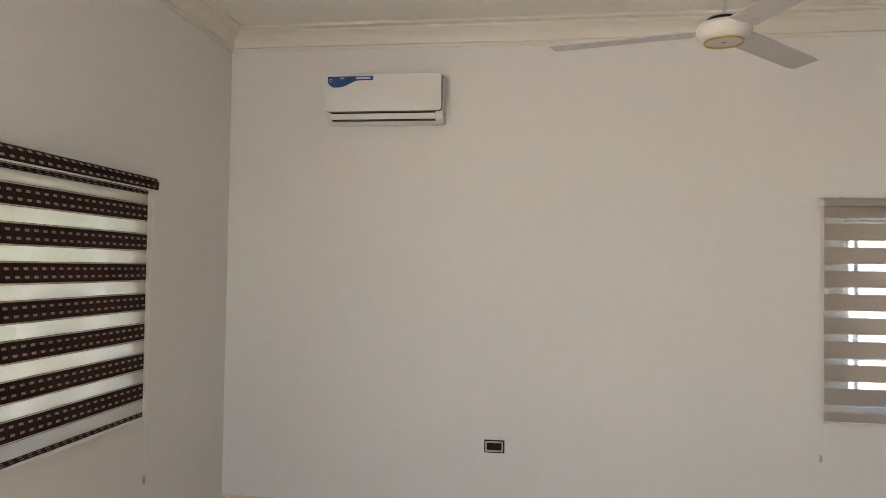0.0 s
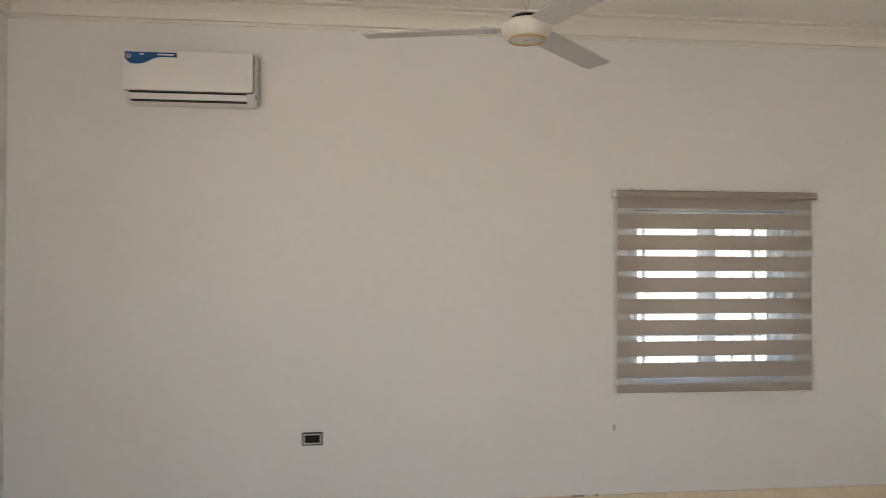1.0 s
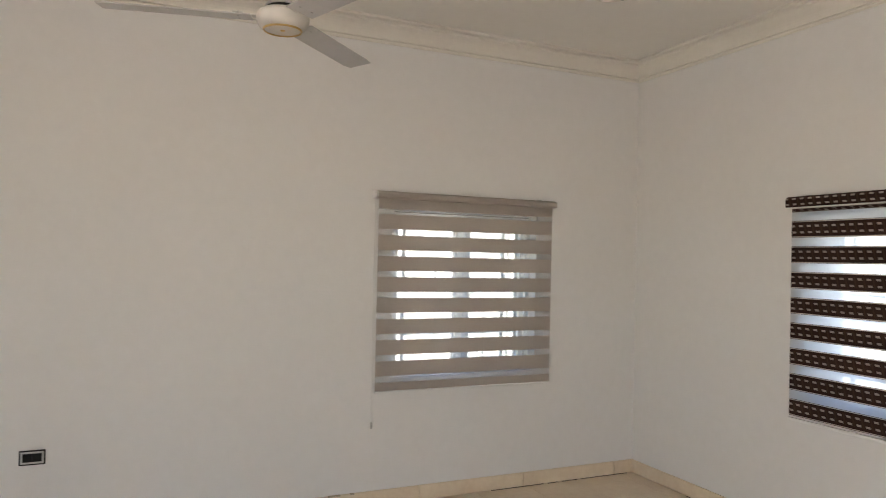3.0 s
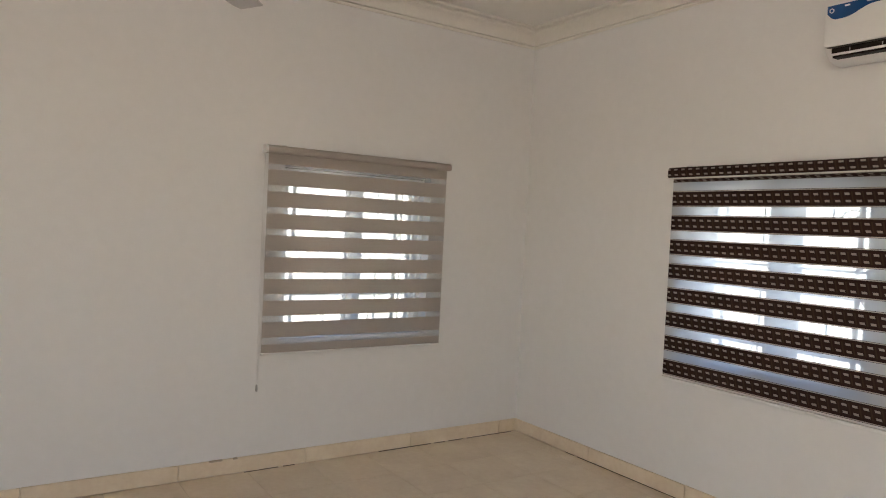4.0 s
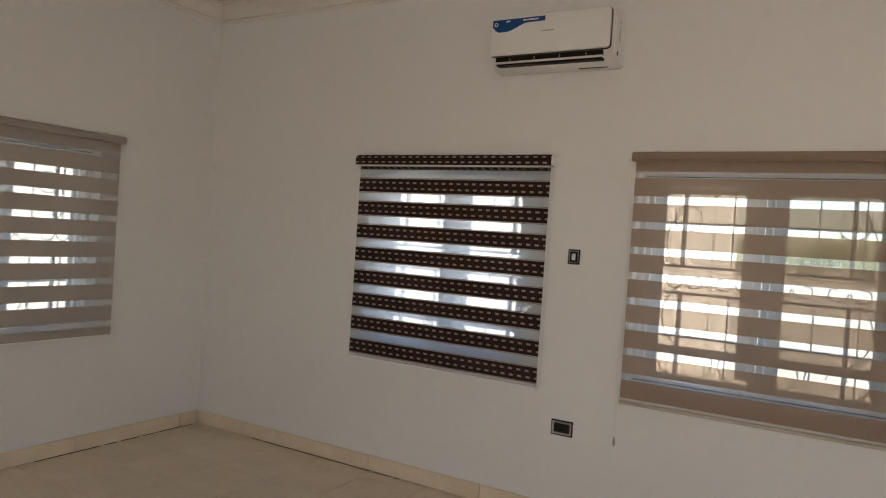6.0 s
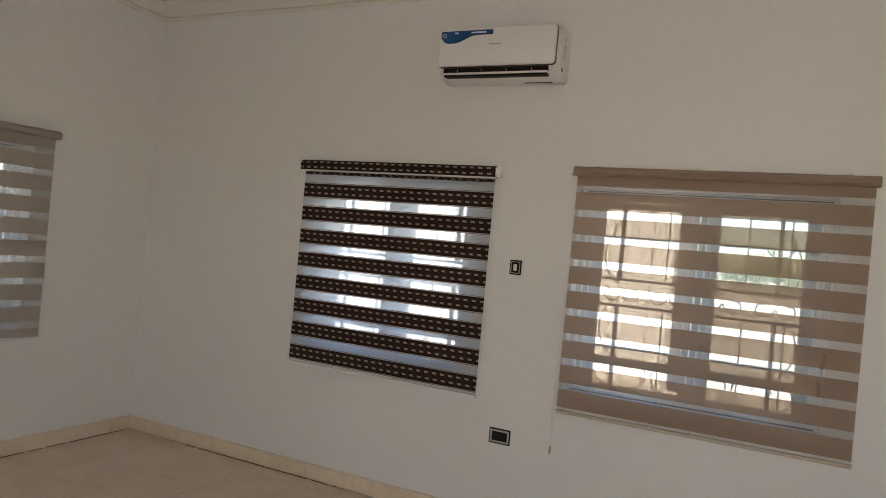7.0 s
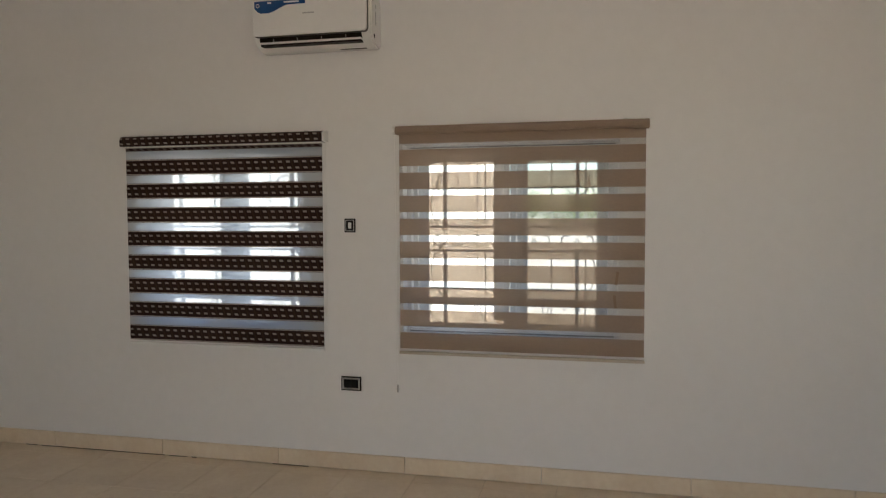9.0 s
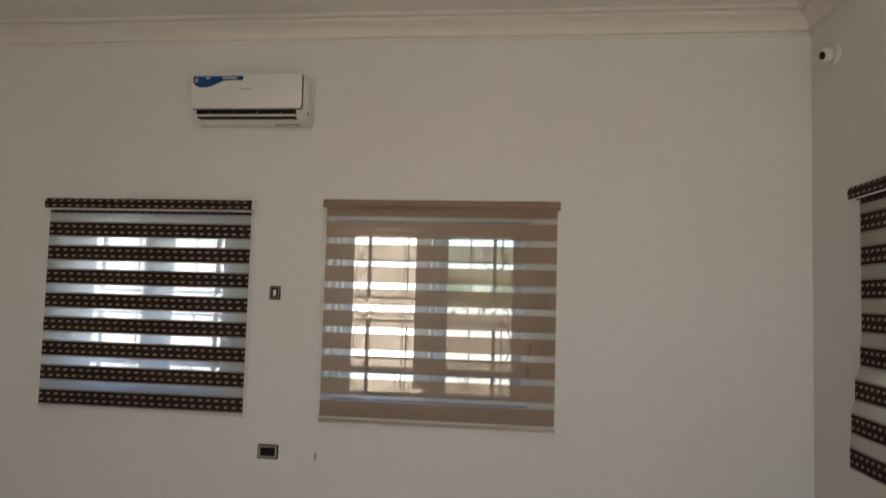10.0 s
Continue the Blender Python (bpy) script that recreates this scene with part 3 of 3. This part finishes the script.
# ---- air conditioners ----
def air_conditioner(side, left, right, top, panel_low, low, deep, end, is_open, label):
    a = base("air_conditioner", on_wall(side, (left + right) / 2), label, "air conditioner", "wall air conditioners")
    h = abs(right - left) / 2 + 0.008
    bm = bmesh.new()
    prof = [(-0.002, low + 0.012), (-0.002, top - 0.004), (-0.06, top + 0.003), (-0.130, top), (-0.152, top - 0.012), (-0.156, panel_low - 0.004),
            (-0.142, panel_low - 0.030), (-0.110, low + 0.012), (-0.075, low), (-0.02, low)]
    extrude_profile(bm, prof, -h, h + end)
    bmesh.ops.bevel(bm, geom=[e for e in bm.edges if abs(e.verts[0].co.x - e.verts[1].co.x) < 1e-6], offset=0.008, segments=3, affect="EDGES")
    part("body", bm, M_PLASTIC, a, "", True)
    bm = bmesh.new()
    rounded_slab(bm, -h + 0.006, h - 0.006, panel_low, top - 0.002, 0.020, -0.1575, -0.178, 0.005)
    panel = part("front_panel", bm, M_PLASTIC, a, "glossy white front panel", True)
    # one dark plate for the chrome edge and the painted shadow gap beside it
    bm = bmesh.new()
    rounded_slab(bm, -h + 0.008, h - 0.002, panel_low - 0.0045, top - 0.0005, 0.022, -0.1565, -0.1680, 0.001)
    part("panel_edge", bm, M_EDGE, panel, "dark chrome edge line with the shadow gap drawn in")
    # outlet, blades and louvre
    deep_z = 0.031 if is_open else 0.013
    bm = bmesh.new()
    box(bm, -h + 0.040, h - 0.046, -0.1585, -0.128, panel_low - deep_z, panel_low - 0.005)
    part("outlet", bm, M_VENT, a, "dark air outlet")
    for i in range(4 if is_open else 0):
        x = -h + 0.13 + i * (2 * h - 0.27) / 3
        bm = bmesh.new()
        box(bm, x - 0.0018, x + 0.0018, -0.1600, -0.1400, panel_low - 0.029, panel_low - 0.013)
        part("outlet_blade", bm, M_GREYPL, a)
    flap = 0.012 if is_open else 0.038
    bm = bmesh.new()
    box(bm, -h + 0.040, h - 0.046, -0.1625, -0.140, panel_low - deep_z - flap, panel_low - deep_z - 0.0005, 0.003, 2)
    part("louvre", bm, M_PLASTIC, a, "white swing louvre")
    # shade below the louvre, put in as a dark brown strip
    bm = bmesh.new()
    gap_z = panel_low - deep_z - flap
    box(bm, -h + 0.045, h - 0.050, -0.1560, -0.110, gap_z - (0.010 if is_open else 0.005), gap_z - 0.0005)
    part("louvre_shade", bm, M_VENT, a, "dark strip drawn as shade under the louvre")
    # blue wave sticker
    bm = bmesh.new()
    xa, xb, zt = -h + 0.020, -h + 0.020 + (0.325 if is_open else 0.305), top - 0.014
    n = 16
    up, lo = [], []
    for i in range(n + 1):
        s = i / n
        x = xa + (xb - xa) * s
        dip = 0.072 if s < 0.25 else 0.072 - 0.044 * (0.5 - 0.5 * math.cos(min(1, (s - 0.25) / 0.45) * math.pi))
        dip *= min(1, 0.55 + s * 5)
        up.append((x, zt))
        lo.append((x, zt - dip))
    rows_ = []
    for y in (-0.1784, -0.1790):
        rows_.append(([bm.verts.new((x, y, z)) for x, z in up], [bm.verts.new((x, y, z)) for x, z in lo]))
    (u0, l0), (u1, l1) = rows_
    for i in range(n):
        bm.faces.new((u1[i], l1[i], l1[i + 1], u1[i + 1]))
        bm.faces.new((u0[i], u0[i + 1], l0[i + 1], l0[i]))
        bm.faces.new((u0[i], u1[i], u1[i + 1], u0[i + 1]))
        bm.faces.new((l0[i], l0[i + 1], l1[i + 1], l1[i]))
    for i in (0, n):
        bm.faces.new((u0[i], l0[i], l1[i], u1[i]))
    sticker = part("sticker", bm, M_BLUE, panel, "blue wave-shaped energy sticker")
    bm = bmesh.new()
    tube(bm, arc(xa + 0.022, zt - 0.026, 0.010, 0, 2 * math.pi, -0.1793, 18), 0.0022, 5)
    part("sticker_ring", bm, M_PALE, panel, "pale printed ring")
    for xm, wm in ((xa + 0.085, 0.025), (xa + 0.190, 0.095)):
        bm = bmesh.new()
        box(bm, xm, xm + wm, -0.1797, -0.1788, zt - 0.017, zt - 0.009)
        part("sticker_bar", bm, M_PALE, panel, "pale printed bar")
    if is_open:
        bm = bmesh.new()
        box(bm, -0.036, 0.036, -0.1788, -0.1779, panel_low + 0.118, panel_low + 0.125)
        part("badge", bm, M_GREYPL, panel, "small grey badge")
    # slots on the visible end
    for z0, z1 in ((panel_low + 0.05, panel_low + 0.13), (panel_low + 0.15, panel_low + 0.17)):
        bm = bmesh.new()
        box(bm, h + end - 0.001, h + end + 0.0015, -0.095, -0.085, z0, z1)
        part("end_slot", bm, M_GREYPL, a)
    bm = bmesh.new()
    box(bm, h + end - 0.001, h + end + 0.003, -0.118, -0.108, panel_low - 0.028, panel_low - 0.006, 0.001, 1)
    part("end_clip", bm, M_DARK, a)
    if is_open:
        bm = bmesh.new()
        box(bm, h - 0.215, h - 0.05, -0.072, -0.058, low - 0.0015, low + 0.004)
        part("drain_slot", bm, M_VENT, a)
    # a deeper case for the larger unit
    for ob in a.children_recursive:
        for v in ob.data.vertices:
            v.co.y *= deep


air_conditioner("N", -5.362, -4.597, 2.940, 2.697, 2.630, 1.0, 0.003, False, "white wall-mounted split air conditioner with closed louvre and blue sticker")
air_conditioner("E", -2.516, -3.227, 2.893, 2.674, 2.604, 1.22, 0.016, True, "white wall-mounted split air conditioner with open outlet and blue sticker")


# ---- sockets and switch ----
def plate(side, along, z, w, h, kind):
    name = "light_switch" if kind == "switch" else "wall_socket"
    lab = "dark light switch plate with a white rocker on the wall" if kind == "switch" else "dark double wall socket with a silver line round it"
    s = base(name, on_wall(side, along, z), lab, "switch" if kind == "switch" else "socket", "electrical fittings")
    bm = bmesh.new()
    box(bm, -w / 2, w / 2, -0.009, -0.0005, -h / 2, h / 2, 0.004, 2)
    part("plate", bm, M_DARK, s)
    i, j = w / 2 - 0.008, h / 2 - 0.008
    bm = bmesh.new()
    frame_boxes(bm, -i, i, -j, j, 0.004 if kind == "switch" else 0.010, -0.0115, -0.0085, 0.0)
    part("inlay", bm, M_SILVER, s, "thin silver line")
    if kind == "switch":
        bm = bmesh.new()
        box(bm, -0.011, 0.011, -0.015, -0.009, -0.019, 0.019, 0.003, 2)
        part("rocker", bm, M_PLASTIC, s, "white rocker")
    else:
        for sx in (-1, 1):
            bm = bmesh.new()
            box(bm, sx * 0.0235 - 0.0225, sx * 0.0235 + 0.0225, -0.0125, -0.009, -j + 0.012, j - 0.012, 0.003, 2)
            part("outlet_face", bm, M_DARK, s)


plate("N", -4.235, 0.524, 0.132, 0.084, "socket")
plate("E", -3.038, 0.550, 0.132, 0.090, "socket")
plate("E", -3.040, 1.541, 0.072, 0.086, "switch")


# ---- ceiling fan ----
FAN_X, FAN_Y, FAN_Z, FAN_R = -3.222, -1.645, 2.668, 0.71
fan = base("ceiling_fan", pose(FAN_X, FAN_Y, FAN_Z), "white three-blade ceiling fan with a gold ring, at rest", "ceiling fan")
bm = bmesh.new()
lathe(bm, [(0.0, -0.046), (0.076, -0.045), (0.096, -0.034), (0.108, -0.010), (0.108, 0.014), (0.096, 0.028), (0.050, 0.034), (0.024, 0.048), (0.0, 0.050)], 40)
part("motor", bm, M_RODPAINT, fan, "", True)
# solid dark ring stands in for the shaded gap over the motor
bm = bmesh.new()
lathe(bm, [(0.0, 0.0505), (0.064, 0.0500), (0.066, 0.0480), (0.066, 0.0300), (0.030, 0.0300)], 32)
part("gap_shade", bm, M_DARK, fan, "dark ring drawn as the shaded gap over the motor", False)
bm = bmesh.new()
lathe(bm, [(0.0, 0.0515), (0.070, 0.0510), (0.072, 0.0540), (0.068, 0.0580), (0.024, 0.0660), (0.0, 0.0660)], 32)
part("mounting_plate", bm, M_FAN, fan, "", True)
bm = bmesh.new()
lathe(bm, [(0.073, -0.0440), (0.073, -0.0490), (0.077, -0.0500), (0.080, -0.0460), (0.080, -0.0410)], 40)
part("gold_ring", bm, M_GOLD, fan, "gold ring under the motor", True)
bm = bmesh.new()
lathe(bm, [(0.0, -0.0505), (0.008, -0.0500), (0.011, -0.0455)], 20)
part("hub_badge", bm, M_GOLD, fan, "small gold badge", True)
bm = bmesh.new()
rod(bm, (0, 0, 0.046), (0, 0, CEIL - FAN_Z - 0.07), 0.0075, 14)
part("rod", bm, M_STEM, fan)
bm = bmesh.new()
lathe(bm, [(0.014, CEIL - FAN_Z - 0.085), (0.050, CEIL - FAN_Z - 0.060), (0.062, CEIL - FAN_Z - 0.020), (0.060, CEIL - FAN_Z - 0.001), (0, CEIL - FAN_Z - 0.001)], 28)
part("canopy", bm, M_ROD, fan, "", True)
for turn in (46.0, 166.0, 289.0):
    m = pose(0, 0, 0, 0, 0, turn)
    bm = bmesh.new()
    n = 10
    top_, low_ = [], []
    for i in range(n + 1):
        s = i / n
        x = 0.125 + (FAN_R - 0.125) * s
        half = 0.061 + 0.003 * s
        ya, yb_ = -half, half
        if i == n:
            ya, yb_ = -half + 0.004, half - 0.010
        tilt = -math.tan(radians(8))
        for store, dz in ((top_, 0.0025), (low_, -0.0025)):
            store.append((bm.verts.new((x, ya, ya * tilt + dz)), bm.verts.new((x, yb_, yb_ * tilt + dz))))
    for i in range(n):
        for store in (top_, low_):
            bm.faces.new((store[i][0], store[i + 1][0], store[i + 1][1], store[i][1]))
        for k in (0, 1):
            bm.faces.new((top_[i][k], top_[i + 1][k], low_[i + 1][k], low_[i][k]))
    for i in (0, n):
        bm.faces.new((top_[i][0], top_[i][1], low_[i][1], low_[i][0]))
    bmesh.ops.transform(bm, matrix=m, verts=bm.verts)
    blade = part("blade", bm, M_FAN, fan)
    bm = bmesh.new()
    box(bm, 0.095, 0.200, -0.020, 0.020, 0.004, 0.009, 0.002, 1)
    box(bm, 0.155, 0.198, -0.040, 0.040, 0.0045, 0.0085, 0.002, 1)
    bmesh.ops.transform(bm, matrix=m, verts=bm.verts)
    part("blade_arm", bm, M_ROD, blade)
    for k in (-0.028, 0.028):
        bm = bmesh.new()
        rod(bm, (0.176, k, -k * 0.14 - 0.0045), (0.176, k, 0.012), 0.005, 8)
        bmesh.ops.transform(bm, matrix=m, verts=bm.verts)
        part("screw", bm, M_GREYPL, blade)

# ---- ceiling light ----
lamp = base("ceiling_light", pose(-1.175, -1.134, CEIL), "round unlit white ceiling light flush with the plaster", "ceiling light")
bm = bmesh.new()
lathe(bm, [(0.094, -0.0060), (0.102, -0.0065), (0.102, -0.012), (0.092, -0.022), (0.078, -0.022), (0.076, -0.006)], 40)
part("rim", bm, M_CORNICE, lamp, "", True)
# black ring colours in the shadow between rim and ceiling
bm = bmesh.new()
lathe(bm, [(0.0995, -0.0005), (0.0995, -0.0060), (0.0945, -0.0060)], 40)
part("shadow_ring", bm, M_DARK, lamp, "dark ring drawn as shadow above the rim")
bm = bmesh.new()
lathe(bm, [(0.0, -0.018), (0.040, -0.016), (0.0755, -0.008), (0.0755, -0.001), (0, -0.001)], 40)
part("diffuser", bm, M_CEIL, lamp, "frosted pale diffuser", True)
for s in (-1, 1):
    bm = bmesh.new()
    box(bm, s * 0.088 - 0.012, s * 0.088 + 0.012, -0.005, 0.005, -0.026, -0.021, 0.001, 1)
    part("clip", bm, M_GREYPL, lamp)

# ---- security camera ----
sec = base("security_camera", on_wall("S", -0.355, 2.922), "small white turret security camera fixed to the wall", "security camera")
bm = bmesh.new()
lathe(bm, [(0, 0.0), (0.050, 0.0), (0.052, 0.012), (0.046, 0.026), (0.036, 0.030), (0, 0.030)], 28, pose(0, -0.0005, 0, 90, 0, 0))
part("mount", bm, M_PLASTIC, sec, "", True)
eye_m = pose(0.006, -0.058, -0.004, 90 + 14, 0, 20)
bm = bmesh.new()
lathe(bm, [(0, -0.034), (0.020, -0.030), (0.034, -0.016), (0.038, 0.0), (0.036, 0.016), (0.030, 0.030), (0.026, 0.034), (0.024, 0.031), (0, 0.031)], 28, eye_m)
ball = part("turret", bm, M_PLASTIC, sec, "", True)
bm = bmesh.new()
lathe(bm, [(0, 0.0325), (0.021, 0.0320), (0.0225, 0.0312)], 24, eye_m)
part("lens", bm, M_DARK, ball, "black lens face", True)

# ---- outside: ground, apron, boundary walls, greenery ----
bm = bmesh.new()
box(bm, -400, 400, -400, 400, -0.9, -0.45)
tagged(part("ground", bm, M_EARTH), "bare orange-tan laterite ground round the house", "ground", kind="structure")
# the wide west and south reach is unseen, added to bounce sunlight inside
bm = bmesh.new()
box(bm, XW - 7.0, 1.3, YS - 6.0, 1.3, -0.449, -0.12)
tagged(part("pavement", bm, M_PAVE), "grey concrete apron, widened unseen to bounce light indoors", "pavement", kind="structure")


def boundary_wall(name, x0, y0, x1, y1, top, label):
    ob = base(name, pose(x0, y0, -0.45, 0, 0, math.degrees(math.atan2(y1 - y0, x1 - x0))), label, "boundary wall")
    length = math.hypot(x1 - x0, y1 - y0)
    bm = bmesh.new()
    box(bm, 0, length, -0.11, 0.11, 0, top + 0.45)
    part("panel", bm, M_FENCE, ob)
    bm = bmesh.new()
    box(bm, -0.02, length + 0.02, -0.15, 0.15, top + 0.451, top + 0.53, 0.015)
    part("coping", bm, M_PAVE, ob)
    k = int(length // 3)
    for i in range(k + 1):
        bm = bmesh.new()
        x = i * length / k
        box(bm, x - 0.16, x + 0.16, -0.17, 0.17, 0, top + 0.449)
        part("pier", bm, M_FENCE, ob)


boundary_wall("boundary_wall", -14, 4.2, 7.5, 4.2, 2.35, "sunlit whitewashed boundary wall behind the house")
boundary_wall("boundary_wall", 9.0, -2.5, 9.0, 4.0, 3.3, "sunlit whitewashed boundary wall at the yard's edge")


def tree(x, y, height, spread, leaves, seed, label):
    rnd = random.Random(seed)
    t = base("tree", pose(x, y, -0.45), label, "tree", "trees outside")
    bm = bmesh.new()
    pts = [Vector((0, 0, 0))]
    for i in range(1, 6):
        pts.append(Vector((rnd.uniform(-0.08, 0.08) * i, rnd.uniform(-0.08, 0.08) * i, height * 0.62 * i / 5)))
    for i, (a, b) in enumerate(zip(pts, pts[1:])):
        rod(bm, a, b, 0.13 - 0.018 * i, 9, 0.13 - 0.018 * (i + 1))
    tips = []
    for i in range(16):
        a = pts[2 + i % 4]
        ang = i * 2.4 + rnd.uniform(-0.4, 0.4)
        b = a + Vector((math.cos(ang) * spread * rnd.uniform(0.45, 0.95), math.sin(ang) * spread * rnd.uniform(0.45, 0.95), height * rnd.uniform(0.10, 0.42)))
        rod(bm, a, b, 0.045, 6, 0.012)
        tips.append(b)
    part("trunk", bm, M_BARK, t)
    verts, faces = [], []
    for i in range(leaves):
        tip = tips[i % len(tips)]
        c = tip + Vector((rnd.gauss(0, 1), rnd.gauss(0, 1), rnd.gauss(0, 0.7))) * spread * 0.22
        q = Euler((rnd.uniform(0, 6.28), rnd.uniform(0, 6.28), rnd.uniform(0, 6.28))).to_quaternion()
        s = rnd.uniform(0.05, 0.10) * max(1.0, spread / 2)
        k = len(verts)
        for px, py in ((-1, 0), (0, -0.45), (1, 0), (0, 0.45)):
            verts.append(c + q @ Vector((px * s, py * s, 0)))
        faces.append((k, k + 1, k + 2, k + 3))
    me = bpy.data.meshes.new("crown")
    me.from_pydata([tuple(v) for v in verts], [], faces)
    me.materials.append(M_LEAF)
    ob = new("crown", me)
    ob.parent = t


for tree_x, tree_y, tall, seed in ((80, 7.0, 3.6, 3), (83, 0.5, 3.9, 4), (79, -6.0, 3.5, 5), (82, -13.0, 3.8, 7)):
    tree(tree_x, tree_y, tall, 4.6, 2200, seed, "leafy green tree far beyond the yard")
tree(-11.0, 3.2, 3.0, 1.3, 6500, 6, "dense leafy tree before the boundary wall")
tree(-9.5, 2.9, 2.8, 1.2, 6000, 8, "dense leafy tree before the boundary wall")
tree(-12.6, 3.3, 3.1, 1.3, 6000, 9, "dense leafy tree before the boundary wall")


# ---- floor tiles and skirting ----
floor = base("floor", pose(0, 0, 0), "cream polished ceramic floor tiles with thin dark joints", "floor", kind="structure")
bm = bmesh.new()
box(bm, XW, 0, YS, 0, -0.099, -0.0025)
part("grout_bed", bm, M_GROUT, floor, "brown grout under the tiles")
X0, Y0 = -0.13, -0.02


def tile_mesh(w, d):
    bm = bmesh.new()
    g = 0.0009
    box(bm, -w / 2 + g, w / 2 - g, -d / 2 + g, d / 2 - g, -0.0024, 0.0)
    for v in bm.verts:
        if v.co.z > -0.001:
            v.co.x -= math.copysign(0.0008, v.co.x)
            v.co.y -= math.copysign(0.0008, v.co.y)
    return mesh_of("floor_tile", bm, M_TILE)


def cuts(start, end, joint, pitch):
    """Lengths between joints from start up to end."""
    out, v = [start], joint
    while v > start:
        v -= pitch
    while v < end - 0.02:
        if v > start + 0.02:
            out.append(v)
        v += pitch
    return list(zip(out, out[1:] + [end]))


shared = {}
for xa, xb in cuts(XW, 0, X0, TILE):
    for ya, yb in cuts(YS, 0, Y0, TILE):
        key = (round(xb - xa, 3), round(yb - ya, 3))
        if key not in shared:
            shared[key] = tile_mesh(*key)
        ob = new("floor_tile", shared[key])
        ob.parent = floor
        ob.location = ((xa + xb) / 2, (ya + yb) / 2, 0)


def skirting(side, start, end, joint):
    b = base("baseboard", on_wall(side, 0), "cream tile skirting along the foot of the wall", "skirting", kind="structure")
    rnd = random.Random(side)
    for xa, xb in cuts(start, end, joint, 0.843):
        bm = bmesh.new()
        box(bm, xa + 0.0012, xb - 0.0012, -0.013 - rnd.uniform(0, 0.0015), -0.0005, 0.004, 0.104 + rnd.uniform(-0.001, 0.001), 0.002, 1)
        part("skirting_tile", bm, M_TILE, b)
    return b


def joint_line(skirt, spans, seed):
    """Broken dark line along the joint between skirting and floor."""
    rnd = random.Random(seed)
    for xa, xb in spans:
        x = xa
        while x < xb:
            w = rnd.uniform(0.05, 0.22)
            bm = bmesh.new()
            box(bm, x, min(x + w, xb), -0.0175, -0.010, 0.0003, 0.0020 + rnd.uniform(0, 0.0022))
            part("joint_line", bm, M_JOINTLINE, skirt, "dark strip along the floor joint")
            x += w + rnd.choice((0.0, 0.0, 0.002, 0.035))


north_skirting = skirting("N", XW + 0.015, -0.015, -1.03)
# knocked edges with brown filler showing
chip_rnd = random.Random(11)
for x, w in ((-2.485, 0.085), (-2.36, 0.030)):
    bm = bmesh.new()
    box(bm, x - w / 2, x + w / 2, -0.0165, -0.002, 0.097 - chip_rnd.uniform(0, 0.004), 0.1054, 0.002, 1)
    part("chipped_edge", bm, M_CHIP, north_skirting, "brown chipped edge")
joint_line(north_skirting, ((-1.30, -0.06), (-2.30, -1.95)), 3)
east_skirting = skirting("E", 0.0, -YS, 0.855)
joint_line(east_skirting, ((0.62, 1.95), (2.5, 2.75)), 4)
skirting("W", YS + 0.015, -0.015, -0.8)
skirting("S", 0.015, -XW - 0.015, 0.8)
